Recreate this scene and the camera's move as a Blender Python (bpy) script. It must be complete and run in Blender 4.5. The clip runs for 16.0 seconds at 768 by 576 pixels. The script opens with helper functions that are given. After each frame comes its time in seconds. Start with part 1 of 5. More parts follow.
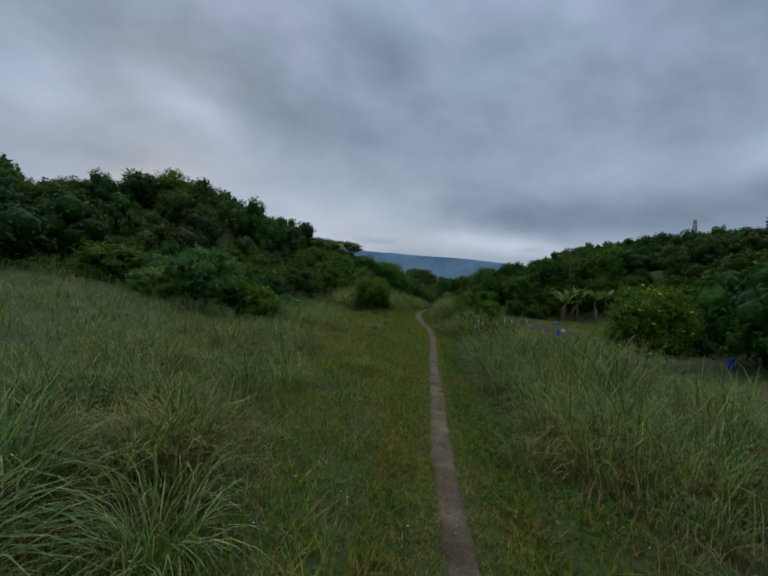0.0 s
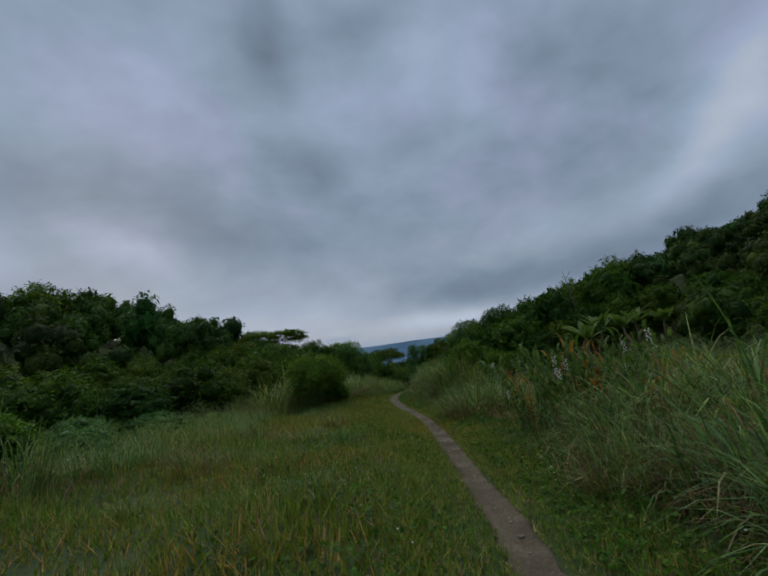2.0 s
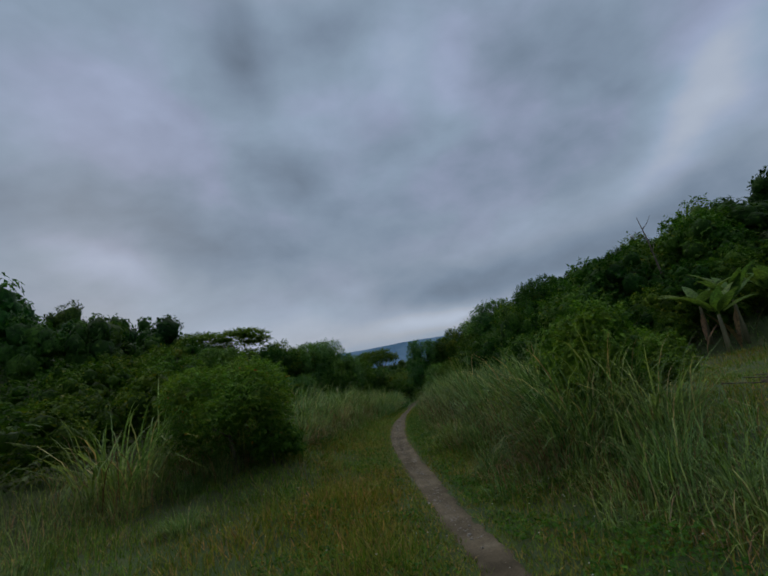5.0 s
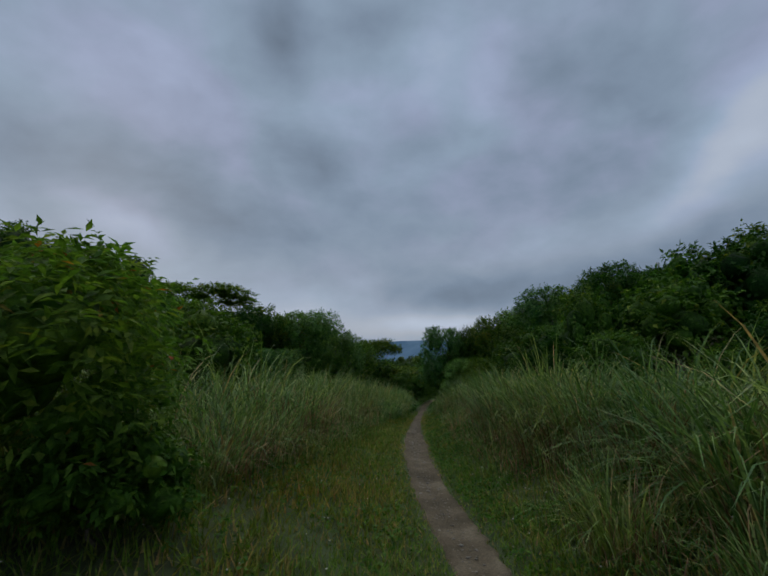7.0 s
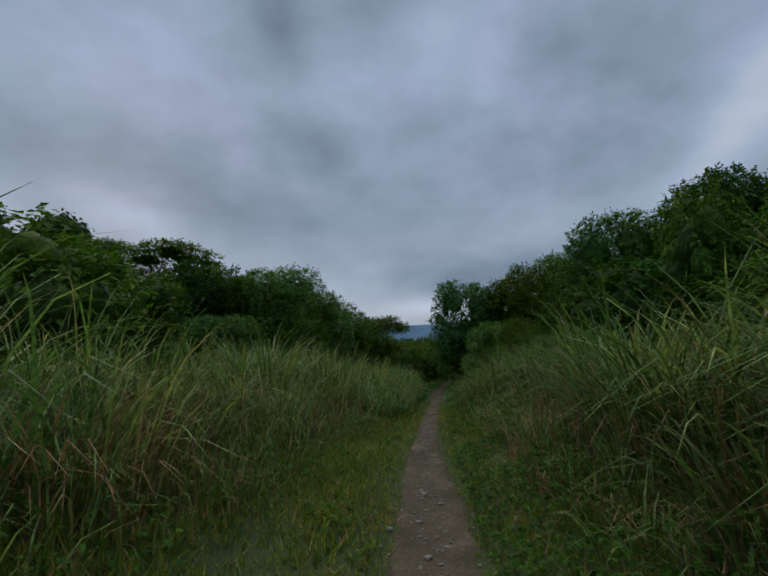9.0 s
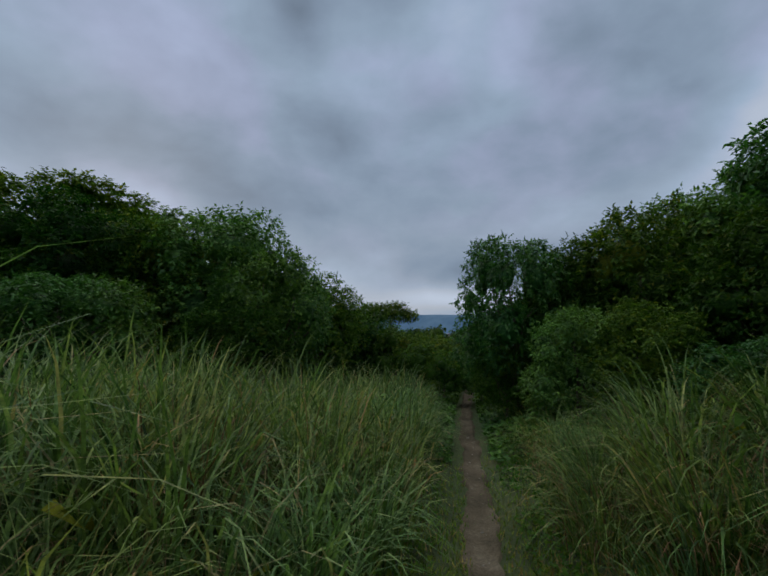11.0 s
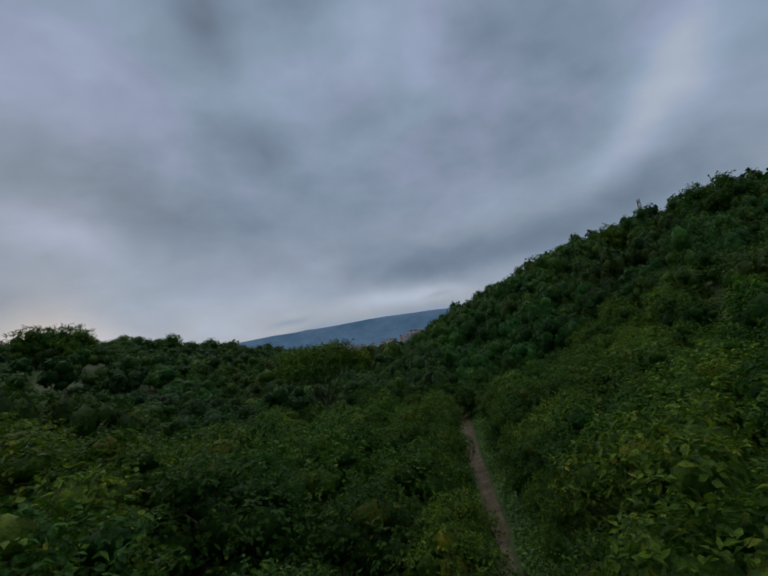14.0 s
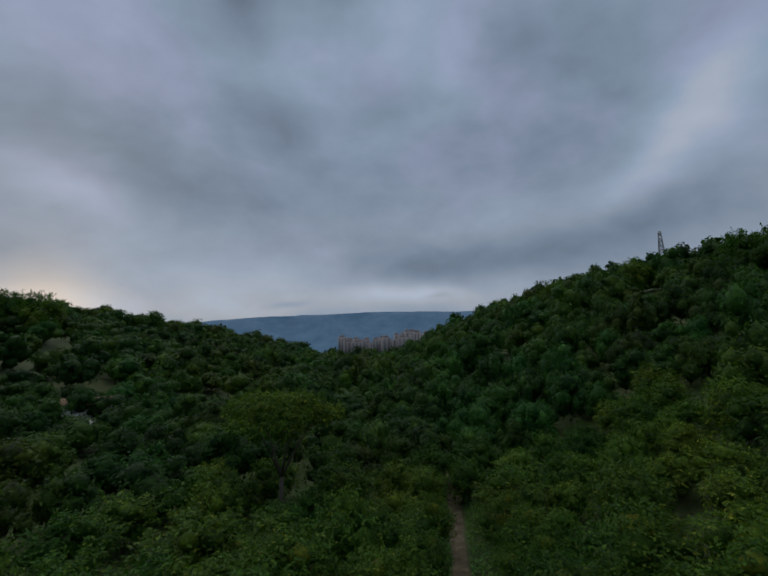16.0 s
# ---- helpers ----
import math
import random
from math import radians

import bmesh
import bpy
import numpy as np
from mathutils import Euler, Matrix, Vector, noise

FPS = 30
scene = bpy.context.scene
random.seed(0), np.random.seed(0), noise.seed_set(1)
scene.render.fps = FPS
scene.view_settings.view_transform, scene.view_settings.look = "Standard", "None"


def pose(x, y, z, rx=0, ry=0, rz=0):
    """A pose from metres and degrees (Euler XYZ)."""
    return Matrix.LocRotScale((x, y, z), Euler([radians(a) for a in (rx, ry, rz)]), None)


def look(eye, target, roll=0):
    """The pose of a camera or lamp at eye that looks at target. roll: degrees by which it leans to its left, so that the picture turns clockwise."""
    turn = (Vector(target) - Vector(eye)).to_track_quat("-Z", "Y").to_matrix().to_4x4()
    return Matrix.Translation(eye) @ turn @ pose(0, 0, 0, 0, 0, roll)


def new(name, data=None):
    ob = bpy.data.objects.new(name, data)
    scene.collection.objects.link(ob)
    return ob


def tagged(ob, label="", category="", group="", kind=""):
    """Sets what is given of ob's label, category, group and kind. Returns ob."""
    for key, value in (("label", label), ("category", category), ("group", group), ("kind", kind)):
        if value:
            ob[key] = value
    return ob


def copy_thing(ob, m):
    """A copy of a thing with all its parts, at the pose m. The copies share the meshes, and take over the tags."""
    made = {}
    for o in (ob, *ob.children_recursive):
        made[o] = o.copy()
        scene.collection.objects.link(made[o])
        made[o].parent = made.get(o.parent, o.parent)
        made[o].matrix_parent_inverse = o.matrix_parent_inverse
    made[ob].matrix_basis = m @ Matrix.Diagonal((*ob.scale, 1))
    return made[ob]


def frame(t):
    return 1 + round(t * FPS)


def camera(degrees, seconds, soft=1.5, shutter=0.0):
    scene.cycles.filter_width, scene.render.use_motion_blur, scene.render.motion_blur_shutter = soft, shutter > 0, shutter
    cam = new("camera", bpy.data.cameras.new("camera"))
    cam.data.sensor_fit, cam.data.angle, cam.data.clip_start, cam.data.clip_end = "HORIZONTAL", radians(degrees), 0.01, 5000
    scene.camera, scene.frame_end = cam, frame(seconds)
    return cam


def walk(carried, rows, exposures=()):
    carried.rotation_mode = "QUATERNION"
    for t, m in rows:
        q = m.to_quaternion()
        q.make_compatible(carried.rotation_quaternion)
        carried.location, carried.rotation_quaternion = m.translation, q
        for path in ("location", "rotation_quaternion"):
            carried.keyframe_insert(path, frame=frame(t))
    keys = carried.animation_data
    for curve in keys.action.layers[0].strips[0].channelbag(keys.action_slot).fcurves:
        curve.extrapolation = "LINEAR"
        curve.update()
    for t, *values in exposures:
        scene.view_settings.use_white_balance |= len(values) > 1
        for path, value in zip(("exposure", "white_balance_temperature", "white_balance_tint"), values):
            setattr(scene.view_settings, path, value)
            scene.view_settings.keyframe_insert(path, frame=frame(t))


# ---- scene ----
# ---------------- camera and walk ----------------
cam = camera(81.0, 16.0, soft=1.8)
PATH = [
    (0.0, pose(0.000, 0.000, 3.200, 90.50, -6.30, -0.05)),
    (0.5, pose(0.466, 4.865, 2.644, 94.94, -3.80, -0.33)),
    (1.0, pose(0.814, 9.649, 2.168, 98.50, -1.07, -0.57)),
    (1.5, pose(1.095, 14.219, 1.853, 102.46, 5.44, -3.55)),
    (2.0, pose(1.383, 18.628, 1.835, 102.39, 6.33, -3.83)),
    (2.5, pose(1.844, 22.754, 2.103, 102.44, 7.98, -3.66)),
    (3.0, pose(2.412, 26.420, 2.275, 103.02, 9.59, -3.58)),
    (3.5, pose(3.040, 29.599, 2.551, 103.45, 13.76, -3.51)),
    (4.0, pose(3.173, 32.534, 2.759, 103.17, 12.22, -4.03)),
    (4.5, pose(2.985, 35.294, 2.904, 102.90, 10.68, -4.54)),
    (5.0, pose(2.644, 37.949, 2.992, 102.65, 9.13, -5.04)),
    (5.5, pose(2.324, 40.568, 3.026, 102.42, 7.59, -5.54)),
    (6.0, pose(2.194, 43.221, 3.011, 102.20, 6.04, -6.02)),
    (6.5, pose(2.427, 45.978, 2.951, 102.35, 7.20, -6.05)),
    (7.0, pose(2.790, 48.648, 2.839, 102.10, 1.12, -5.93)),
    (7.5, pose(3.174, 51.357, 2.726, 102.10, -0.63, -4.99)),
    (8.0, pose(3.652, 53.975, 2.609, 101.43, 1.96, -4.70)),
    (8.5, pose(4.123, 56.431, 2.513, 100.66, 3.22, -4.85)),
    (9.0, pose(4.531, 58.798, 2.473, 100.30, 2.64, -4.65)),
    (9.5, pose(4.891, 61.168, 2.509, 99.93, 2.07, -4.44)),
    (10.0, pose(5.224, 63.631, 2.641, 99.57, 1.49, -4.23)),
    (10.5, pose(5.548, 66.276, 2.889, 99.21, 0.92, -4.02)),
    (11.0, pose(5.881, 69.196, 3.273, 98.84, 0.34, -3.81)),
    (11.5, pose(6.242, 72.480, 3.813, 99.96, 4.27, -2.41)),
    (12.0, pose(6.631, 75.807, 4.596, 99.54, 6.31, -1.74)),
    (12.5, pose(6.968, 78.629, 5.496, 98.18, 2.71, -0.67)),
    (13.0, pose(7.367, 81.557, 6.368, 99.10, 7.15, -2.25)),
    (13.5, pose(8.124, 84.557, 7.402, 100.05, 12.36, -6.29)),
    (14.0, pose(8.986, 87.498, 8.610, 99.01, 9.10, -9.40)),
    (14.5, pose(9.834, 90.273, 10.020, 98.93, 9.47, -9.59)),
    (15.0, pose(10.660, 92.738, 11.384, 98.48, 4.49, -10.67)),
    (15.5, pose(11.361, 94.892, 12.651, 97.79, 0.59, -10.34)),
    (16.0, pose(11.871, 96.936, 13.900, 98.21, 1.74, -10.34)),
]
walk(cam, PATH, [(0.0, 0.08), (1.5, -0.04), (3.5, -0.12), (7.0, -0.08), (11.0, 0.05), (12.4, 0.05), (13.4, -0.08), (16.0, -0.24)])

# ---------------- world and light ----------------


def azel(az, el):
    a, e = radians(az), radians(el)
    return (math.sin(a) * math.cos(e), math.cos(a) * math.cos(e), math.sin(e))


def build_world():
    w = bpy.data.worlds.new("evening_sky")
    scene.world = w
    w.use_nodes = True
    nt = w.node_tree
    nt.nodes.clear()
    N = lambda kind: nt.nodes.new(kind)
    L = nt.links.new

    def vmath(op, a, b=None):
        n = N("ShaderNodeVectorMath")
        n.operation = op
        for k, v in enumerate((a, b)):
            if v is None:
                continue
            if hasattr(v, "is_output"):
                L(v, n.inputs[k])
            else:
                n.inputs[k].default_value = v
        return n.outputs["Value"] if op == "DOT_PRODUCT" else n.outputs["Vector"]

    def fmath(op, a, b=None, c=None):
        n = N("ShaderNodeMath")
        n.operation = op
        for k, v in enumerate((a, b, c)):
            if v is None:
                continue
            if hasattr(v, "is_output"):
                L(v, n.inputs[k])
            else:
                n.inputs[k].default_value = v
        return n.outputs[0]

    def step(v, lo, hi):
        n = N("ShaderNodeMapRange")
        n.interpolation_type = "SMOOTHSTEP"
        L(v, n.inputs["Value"])
        n.inputs["From Min"].default_value, n.inputs["From Max"].default_value = lo, hi
        return n.outputs["Result"]

    def noise_tex(vec, scale, detail, rough=0.5, dist=0.0):
        n = N("ShaderNodeTexNoise")
        L(vec, n.inputs["Vector"])
        n.inputs["Scale"].default_value, n.inputs["Detail"].default_value = scale, detail
        n.inputs["Roughness"].default_value, n.inputs["Distortion"].default_value = rough, dist
        return n

    way = N("ShaderNodeTexCoord").outputs["Generated"]
    # soft warping of the cloud edges
    warp = noise_tex(way, 3.2, 3.0).outputs["Color"]
    warped = vmath("ADD", way, vmath("MULTIPLY", vmath("SUBTRACT", warp, (0.5, 0.5, 0.5)), (0.10, 0.10, 0.08)))
    sep = N("ShaderNodeSeparateXYZ")
    L(way, sep.inputs[0])
    up = sep.outputs["Z"]
    # cloud deck seen in perspective: direction over height
    high = fmath("ADD", fmath("MAXIMUM", up, 0.0), 0.30)
    deck = vmath("DIVIDE", warped, None)
    comb = N("ShaderNodeCombineXYZ")
    for k in range(3):
        L(high, comb.inputs[k])
    L(comb.outputs[0], deck.node.inputs[1])
    flat = vmath("MULTIPLY", deck, (1.0, 1.0, 0.15))
    drawn = vmath("MULTIPLY", warped, (1.0, 1.0, 1.7))
    big = noise_tex(drawn, 4.2, 3.0, 0.45).outputs["Fac"]
    fine = noise_tex(drawn, 11.0, 4.0, 0.5).outputs["Fac"]
    light = fmath("ADD", fmath("MULTIPLY", fmath("SUBTRACT", big, 0.5), 0.42), fmath("MULTIPLY", fmath("SUBTRACT", fine, 0.5), 0.36))
    light = fmath("ADD", light, 1.0)

    # cloud masses: azimuth, elevation, half width, half height, tilt, gain
    for az, el, a, b, tilt, gain in DARK_CLOUDS + PALE_GAPS + LOW_CLOUDS:
        c = Vector(azel(az, el))
        right = Vector((c.y, -c.x, 0)).normalized()
        above = right.cross(c)
        t = radians(tilt)
        u = right * math.cos(t) + above * math.sin(t)
        v = above * math.cos(t) - right * math.sin(t)
        du = fmath("DIVIDE", vmath("DOT_PRODUCT", vmath("SUBTRACT", warped, tuple(c)), tuple(u)), math.sin(radians(a)))
        dv = fmath("DIVIDE", vmath("DOT_PRODUCT", vmath("SUBTRACT", warped, tuple(c)), tuple(v)), math.sin(radians(b)))
        r2 = fmath("ADD", fmath("MULTIPLY", du, du), fmath("MULTIPLY", dv, dv))
        front = fmath("GREATER_THAN", vmath("DOT_PRODUCT", warped, tuple(c)), 0.0)
        blob = fmath("MULTIPLY", fmath("POWER", 2.718, fmath("MULTIPLY", r2, -1.0)), front)
        light = fmath("ADD", light, fmath("MULTIPLY", blob, gain * 1.2 if gain < 0 else gain * 1.25))

    def blend(fac, one, two):
        n = N("ShaderNodeMix")
        n.data_type = "RGBA"
        L(fac, n.inputs["Factor"])
        for sock, v in ((n.inputs[6], one), (n.inputs[7], two)):
            if hasattr(v, "is_output"):
                L(v, sock)
            else:
                sock.default_value = (*v, 1)
        return n.outputs[2]

    # thin cloud is violet, thick cloud slate blue; grey towards the horizon
    hue = noise_tex(flat, 2.7, 3.0, 0.5, 0.3)
    tint = blend(step(fmath("ADD", hue.outputs["Fac"], fmath("MULTIPLY", light, 0.35)), 0.72, 0.98), (0.765, 1.0, 1.31), (0.850, 1.0, 1.40))
    tint = blend(fmath("MULTIPLY", fmath("SUBTRACT", 1.0, step(up, 0.16, 0.46)), 0.85), tint, (0.830, 1.0, 1.26))
    tint = blend(fmath("MULTIPLY", fmath("SUBTRACT", 1.0, step(up, 0.08, 0.20)), step(light, 1.02, 1.30)), tint, (0.95, 1.0, 1.10))
    tint = blend(step(light, 1.12, 1.40), tint, (0.875, 1.0, 1.22))
    tint = blend(fmath("SUBTRACT", 1.0, step(light, 0.70, 0.97)), tint, (0.765, 1.0, 1.34))
    level = fmath("MULTIPLY", fmath("MAXIMUM", light, 0.3), SKY_LEVEL)
    lit = N("ShaderNodeVectorMath")
    lit.operation = "SCALE"
    L(tint, lit.inputs[0])
    L(level, lit.inputs["Scale"])
    glow = Vector(azel(-27.0, 4.2))
    near_sun = N("ShaderNodeMix")
    near_sun.data_type = "RGBA"
    L(fmath("MULTIPLY", fmath("POWER", fmath("MAXIMUM", vmath("DOT_PRODUCT", way, tuple(glow)), 0.0), 270.0), 0.75), near_sun.inputs["Factor"])
    L(lit.outputs[0], near_sun.inputs[6])
    near_sun.inputs[7].default_value = (0.98, 0.76, 0.54, 1)

    sky = N("ShaderNodeTexSky")
    sky.sky_type, sky.sun_disc = "NISHITA", False
    sky.sun_elevation, sky.sun_rotation = radians(SUN_EL), radians(SUN_AZ)
    blue = N("ShaderNodeBackground")
    L(sky.outputs[0], blue.inputs["Color"])
    blue.inputs["Strength"].default_value = 0.05
    # an overcast sky is brightest overhead
    top = N("ShaderNodeMix")
    top.data_type = "RGBA"
    L(step(up, 0.70, 0.95), top.inputs["Factor"])
    L(near_sun.outputs[2], top.inputs[6])
    top.inputs[7].default_value = (1.22, 1.24, 1.18, 1)
    cloud = N("ShaderNodeBackground")
    L(top.outputs[2], cloud.inputs["Color"])
    cloud.inputs["Strength"].default_value = 1.0
    both = N("ShaderNodeMixShader")
    both.inputs[0].default_value = 0.94
    L(blue.outputs[0], both.inputs[1])
    L(cloud.outputs[0], both.inputs[2])
    out = N("ShaderNodeOutputWorld")
    L(both.outputs[0], out.inputs["Surface"])


SUN_AZ, SUN_EL = -28.0, 22.0
SKY_LEVEL = 0.372
DARK_CLOUDS = (
    (-7.8, 40.8, 3.4, 5.0, 10, -0.27), (5.0, 41.7, 3.6, 3.2, 0, -0.20), (-4.0, 27.2, 6.2, 3.0, -15, -0.24), (12.0, 31.2, 4.4, 1.9, 0, -0.10),
    (28.1, 35.7, 4.8, 4.5, 0, -0.14), (39.4, 33.7, 7.0, 8.0, 0, -0.19), (-29.5, 25.3, 13, 4.3, -12, -0.20), (-36, 25.0, 5, 4, 0, -0.10),
    (-15.8, 19.5, 8, 4.5, 0, -0.14), (1.0, 19.5, 19, 4.5, 0, -0.16), (31.6, 25.0, 10, 6, 0, -0.11), (-38, 12, 9, 3, 0, -0.14),
)
PALE_GAPS = (
    (49.6, 25.2, 3.4, 5.0, -20, 0.32), (40.0, 17.8, 6.0, 2.4, 25, 0.24), (45.0, 21.0, 4.0, 2.6, 40, 0.18), (-25.3, 18.4, 3.9, 1.9, -20, 0.26), (-32.6, 32.0, 6.5, 6.0, 0, 0.06),
    (-22.1, 37.9, 8, 5, 0, 0.03), (20.3, 35.0, 2.8, 4.8, 0, 0.12), (13.5, 36.3, 2.6, 5.0, -30, 0.12), (-39.5, 15.0, 7, 3.0, -15, 0.16),
    (0.0, 35, 6, 4, 0, 0.05), (24, 17, 8, 2.2, 8, 0.07), (-21.0, 13.6, 8, 2.6, 0, 0.10),
)
LOW_CLOUDS = (
    (20.0, 10.8, 14, 2.4, -3, -0.27), (13.5, 9.6, 7, 1.7, -5, -0.14), (40.0, 13.0, 13, 3.2, 14, -0.26), (-6.0, 9.4, 15, 2.4, 2, 0.20),
    (12.5, 7.0, 9, 1.3, -3, 0.42), (-27.0, 5.0, 9, 2.4, 0, 0.50), (-1.8, 6.6, 3, 0.5, 0, -0.22), (17.5, 6.4, 2, 0.4, 0, -0.20), (-6, 6.2, 12, 1.6, 0, 0.22), (27, 6.5, 6, 2, 10, 0.10),
)
build_world()
sun_data = bpy.data.lights.new("sun", "SUN")
sun_data.energy, sun_data.angle, sun_data.color = 0.6, radians(60), (1.0, 0.95, 0.86)
sun = new("sun", sun_data)
sun.matrix_world = look((0, 0, 60), tuple(Vector((0, 0, 60)) - Vector(azel(SUN_AZ, SUN_EL + 20))))

# ---------------- materials ----------------


def material(name):
    m = bpy.data.materials.new(name)
    m.use_nodes = True
    nt = m.node_tree
    return m, nt, nt.nodes["Principled BSDF"]


def ramp_node(nt, fac, stops):
    r = nt.nodes.new("ShaderNodeValToRGB")
    cr = r.color_ramp
    cr.elements[0].position, cr.elements[0].color = stops[0][0], (*stops[0][1], 1)
    cr.elements[1].position, cr.elements[1].color = stops[-1][0], (*stops[-1][1], 1)
    for p, c in stops[1:-1]:
        cr.elements.new(p).color = (*c, 1)
    nt.links.new(fac, r.inputs[0])
    return r.outputs["Color"]


def noise_node(nt, scale, detail=4.0, rough=0.55, coord="Object"):
    tc = nt.nodes.new("ShaderNodeTexCoord")
    n = nt.nodes.new("ShaderNodeTexNoise")
    nt.links.new(tc.outputs[coord], n.inputs["Vector"])
    n.inputs["Scale"].default_value, n.inputs["Detail"].default_value, n.inputs["Roughness"].default_value = scale, detail, rough
    return n.outputs["Fac"]


def mix_rgb(nt, fac, a, b, kind="MIX"):
    n = nt.nodes.new("ShaderNodeMix")
    n.data_type, n.blend_type = "RGBA", kind
    for sock, v in ((n.inputs["Factor"], fac), (n.inputs[6], a), (n.inputs[7], b)):
        if hasattr(v, "is_output"):
            nt.links.new(v, sock)
        else:
            sock.default_value = v if not isinstance(v, tuple) else (*v, 1)
    return n.outputs[2]


def leaf_material(name, stops, patches, rough=0.55, through_leaf=0.34, by_object=0.3, gloss=0.12, by_tree=False, grain=7.0):
    """Leaves: colour by leaf, by plant and by patch of ground; some light passes through."""
    m, nt, p = material(name)
    geo = nt.nodes.new("ShaderNodeNewGeometry")
    col = ramp_node(nt, geo.outputs["Random Per Island"], stops)
    tc_noise = nt.nodes.new("ShaderNodeTexNoise")
    pos = geo.outputs["Position"]
    nt.links.new(pos, tc_noise.inputs["Vector"])
    tc_noise.inputs["Scale"].default_value, tc_noise.inputs["Detail"].default_value = patches[0], 3.0
    fac = ramp_node(nt, tc_noise.outputs["Fac"], [(0.40, (0, 0, 0)), (0.64, (1, 1, 1))])
    col = mix_rgb(nt, fac, col, mix_rgb(nt, 1.0, col, patches[1], "MULTIPLY"))
    mottle = nt.nodes.new("ShaderNodeTexNoise")
    nt.links.new(pos, mottle.inputs["Vector"])
    mottle.inputs["Scale"].default_value, mottle.inputs["Detail"].default_value, mottle.inputs["Roughness"].default_value = grain, 4.0, 0.7
    col = mix_rgb(nt, 1.0, col, ramp_node(nt, mottle.outputs["Fac"], [(0.36, (0.42, 0.45, 0.5)), (0.50, (0.95, 0.95, 0.95)), (0.66, (1.5, 1.42, 1.2))]), "MULTIPLY")
    relief = nt.nodes.new("ShaderNodeBump")
    relief.inputs["Strength"].default_value, relief.inputs["Distance"].default_value = 0.9, 0.35 / grain
    nt.links.new(mottle.outputs["Fac"], relief.inputs["Height"])
    nt.links.new(relief.outputs[0], p.inputs["Normal"])
    info = nt.nodes.new("ShaderNodeObjectInfo")
    hsv = nt.nodes.new("ShaderNodeHueSaturation")
    mr = nt.nodes.new("ShaderNodeMapRange")
    nt.links.new(info.outputs["Random"], mr.inputs["Value"])
    mr.inputs["To Min"].default_value, mr.inputs["To Max"].default_value = 1 - by_object, 1 + by_object
    nt.links.new(mr.outputs[0], hsv.inputs["Value"])
    if by_tree:
        at = nt.nodes.new("ShaderNodeAttribute")
        at.attribute_name = "tree_tint"
        nt.links.new(at.outputs["Fac"], hsv.inputs["Value"])
        shift = nt.nodes.new("ShaderNodeMath")
        shift.operation = "FRACT"
        many = nt.nodes.new("ShaderNodeMath")
        many.operation = "MULTIPLY"
        many.inputs[1].default_value = 9.0
        nt.links.new(at.outputs["Fac"], many.inputs[0])
        nt.links.new(many.outputs[0], shift.inputs[0])
    mh = nt.nodes.new("ShaderNodeMapRange")
    nt.links.new(shift.outputs[0] if by_tree else info.outputs["Random"], mh.inputs["Value"])
    mh.inputs["From Max"].default_value = 0.37
    mh.clamp = False
    mh.inputs["To Min"].default_value, mh.inputs["To Max"].default_value = 0.515, 0.50
    nt.links.new(mh.outputs[0], hsv.inputs["Hue"])
    nt.links.new(col, hsv.inputs["Color"])
    nt.links.new(hsv.outputs[0], p.inputs["Base Color"])
    p.inputs["Roughness"].default_value = rough
    p.inputs["Specular IOR Level"].default_value = gloss
    tr = nt.nodes.new("ShaderNodeBsdfTranslucent")
    nt.links.new(mix_rgb(nt, 1.0, hsv.outputs[0], (1.15, 1.25, 0.7), "MULTIPLY"), tr.inputs["Color"])
    mx = nt.nodes.new("ShaderNodeMixShader")
    mx.inputs[0].default_value = through_leaf
    nt.links.new(p.outputs[0], mx.inputs[1])
    nt.links.new(tr.outputs[0], mx.inputs[2])
    nt.links.new(mx.outputs[0], nt.nodes["Material Output"].inputs["Surface"])
    return m


def plain_material(name, lo, hi, scale, rough=0.8, bump=0.0, metal=0.0):
    m, nt, p = material(name)
    f = noise_node(nt, scale, 6.0, 0.6)
    nt.links.new(ramp_node(nt, f, [(0.3, lo), (0.7, hi)]), p.inputs["Base Color"])
    p.inputs["Roughness"].default_value, p.inputs["Metallic"].default_value = rough, metal
    if bump:
        b = nt.nodes.new("ShaderNodeBump")
        b.inputs["Strength"].default_value = bump
        nt.links.new(noise_node(nt, scale * 4, 5.0), b.inputs["Height"])
        nt.links.new(b.outputs[0], p.inputs["Normal"])
    return m


LEAF = leaf_material("tree_leaf", [(0.0, (0.016, 0.062, 0.009)), (0.5, (0.032, 0.108, 0.012)), (0.9, (0.056, 0.152, 0.017)), (1.0, (0.12, 0.19, 0.02))],
                     (0.11, (1.7, 1.05, 0.8)), by_object=0.38)
LEAF_DARK = leaf_material("dark_leaf", [(0.0, (0.024, 0.102, 0.023)), (0.6, (0.055, 0.180, 0.036)), (1.0, (0.100, 0.245, 0.050))],
                          (0.2, (1.5, 1.08, 0.8)), rough=0.48, gloss=0.26, through_leaf=0.32)
LEAF_FAR = leaf_material("far_leaf", [(0.0, (0.010, 0.048, 0.009)), (0.6, (0.020, 0.080, 0.012)), (1.0, (0.036, 0.112, 0.016))],
                         (0.05, (1.8, 1.0, 0.7)), by_tree=True, grain=2.6)
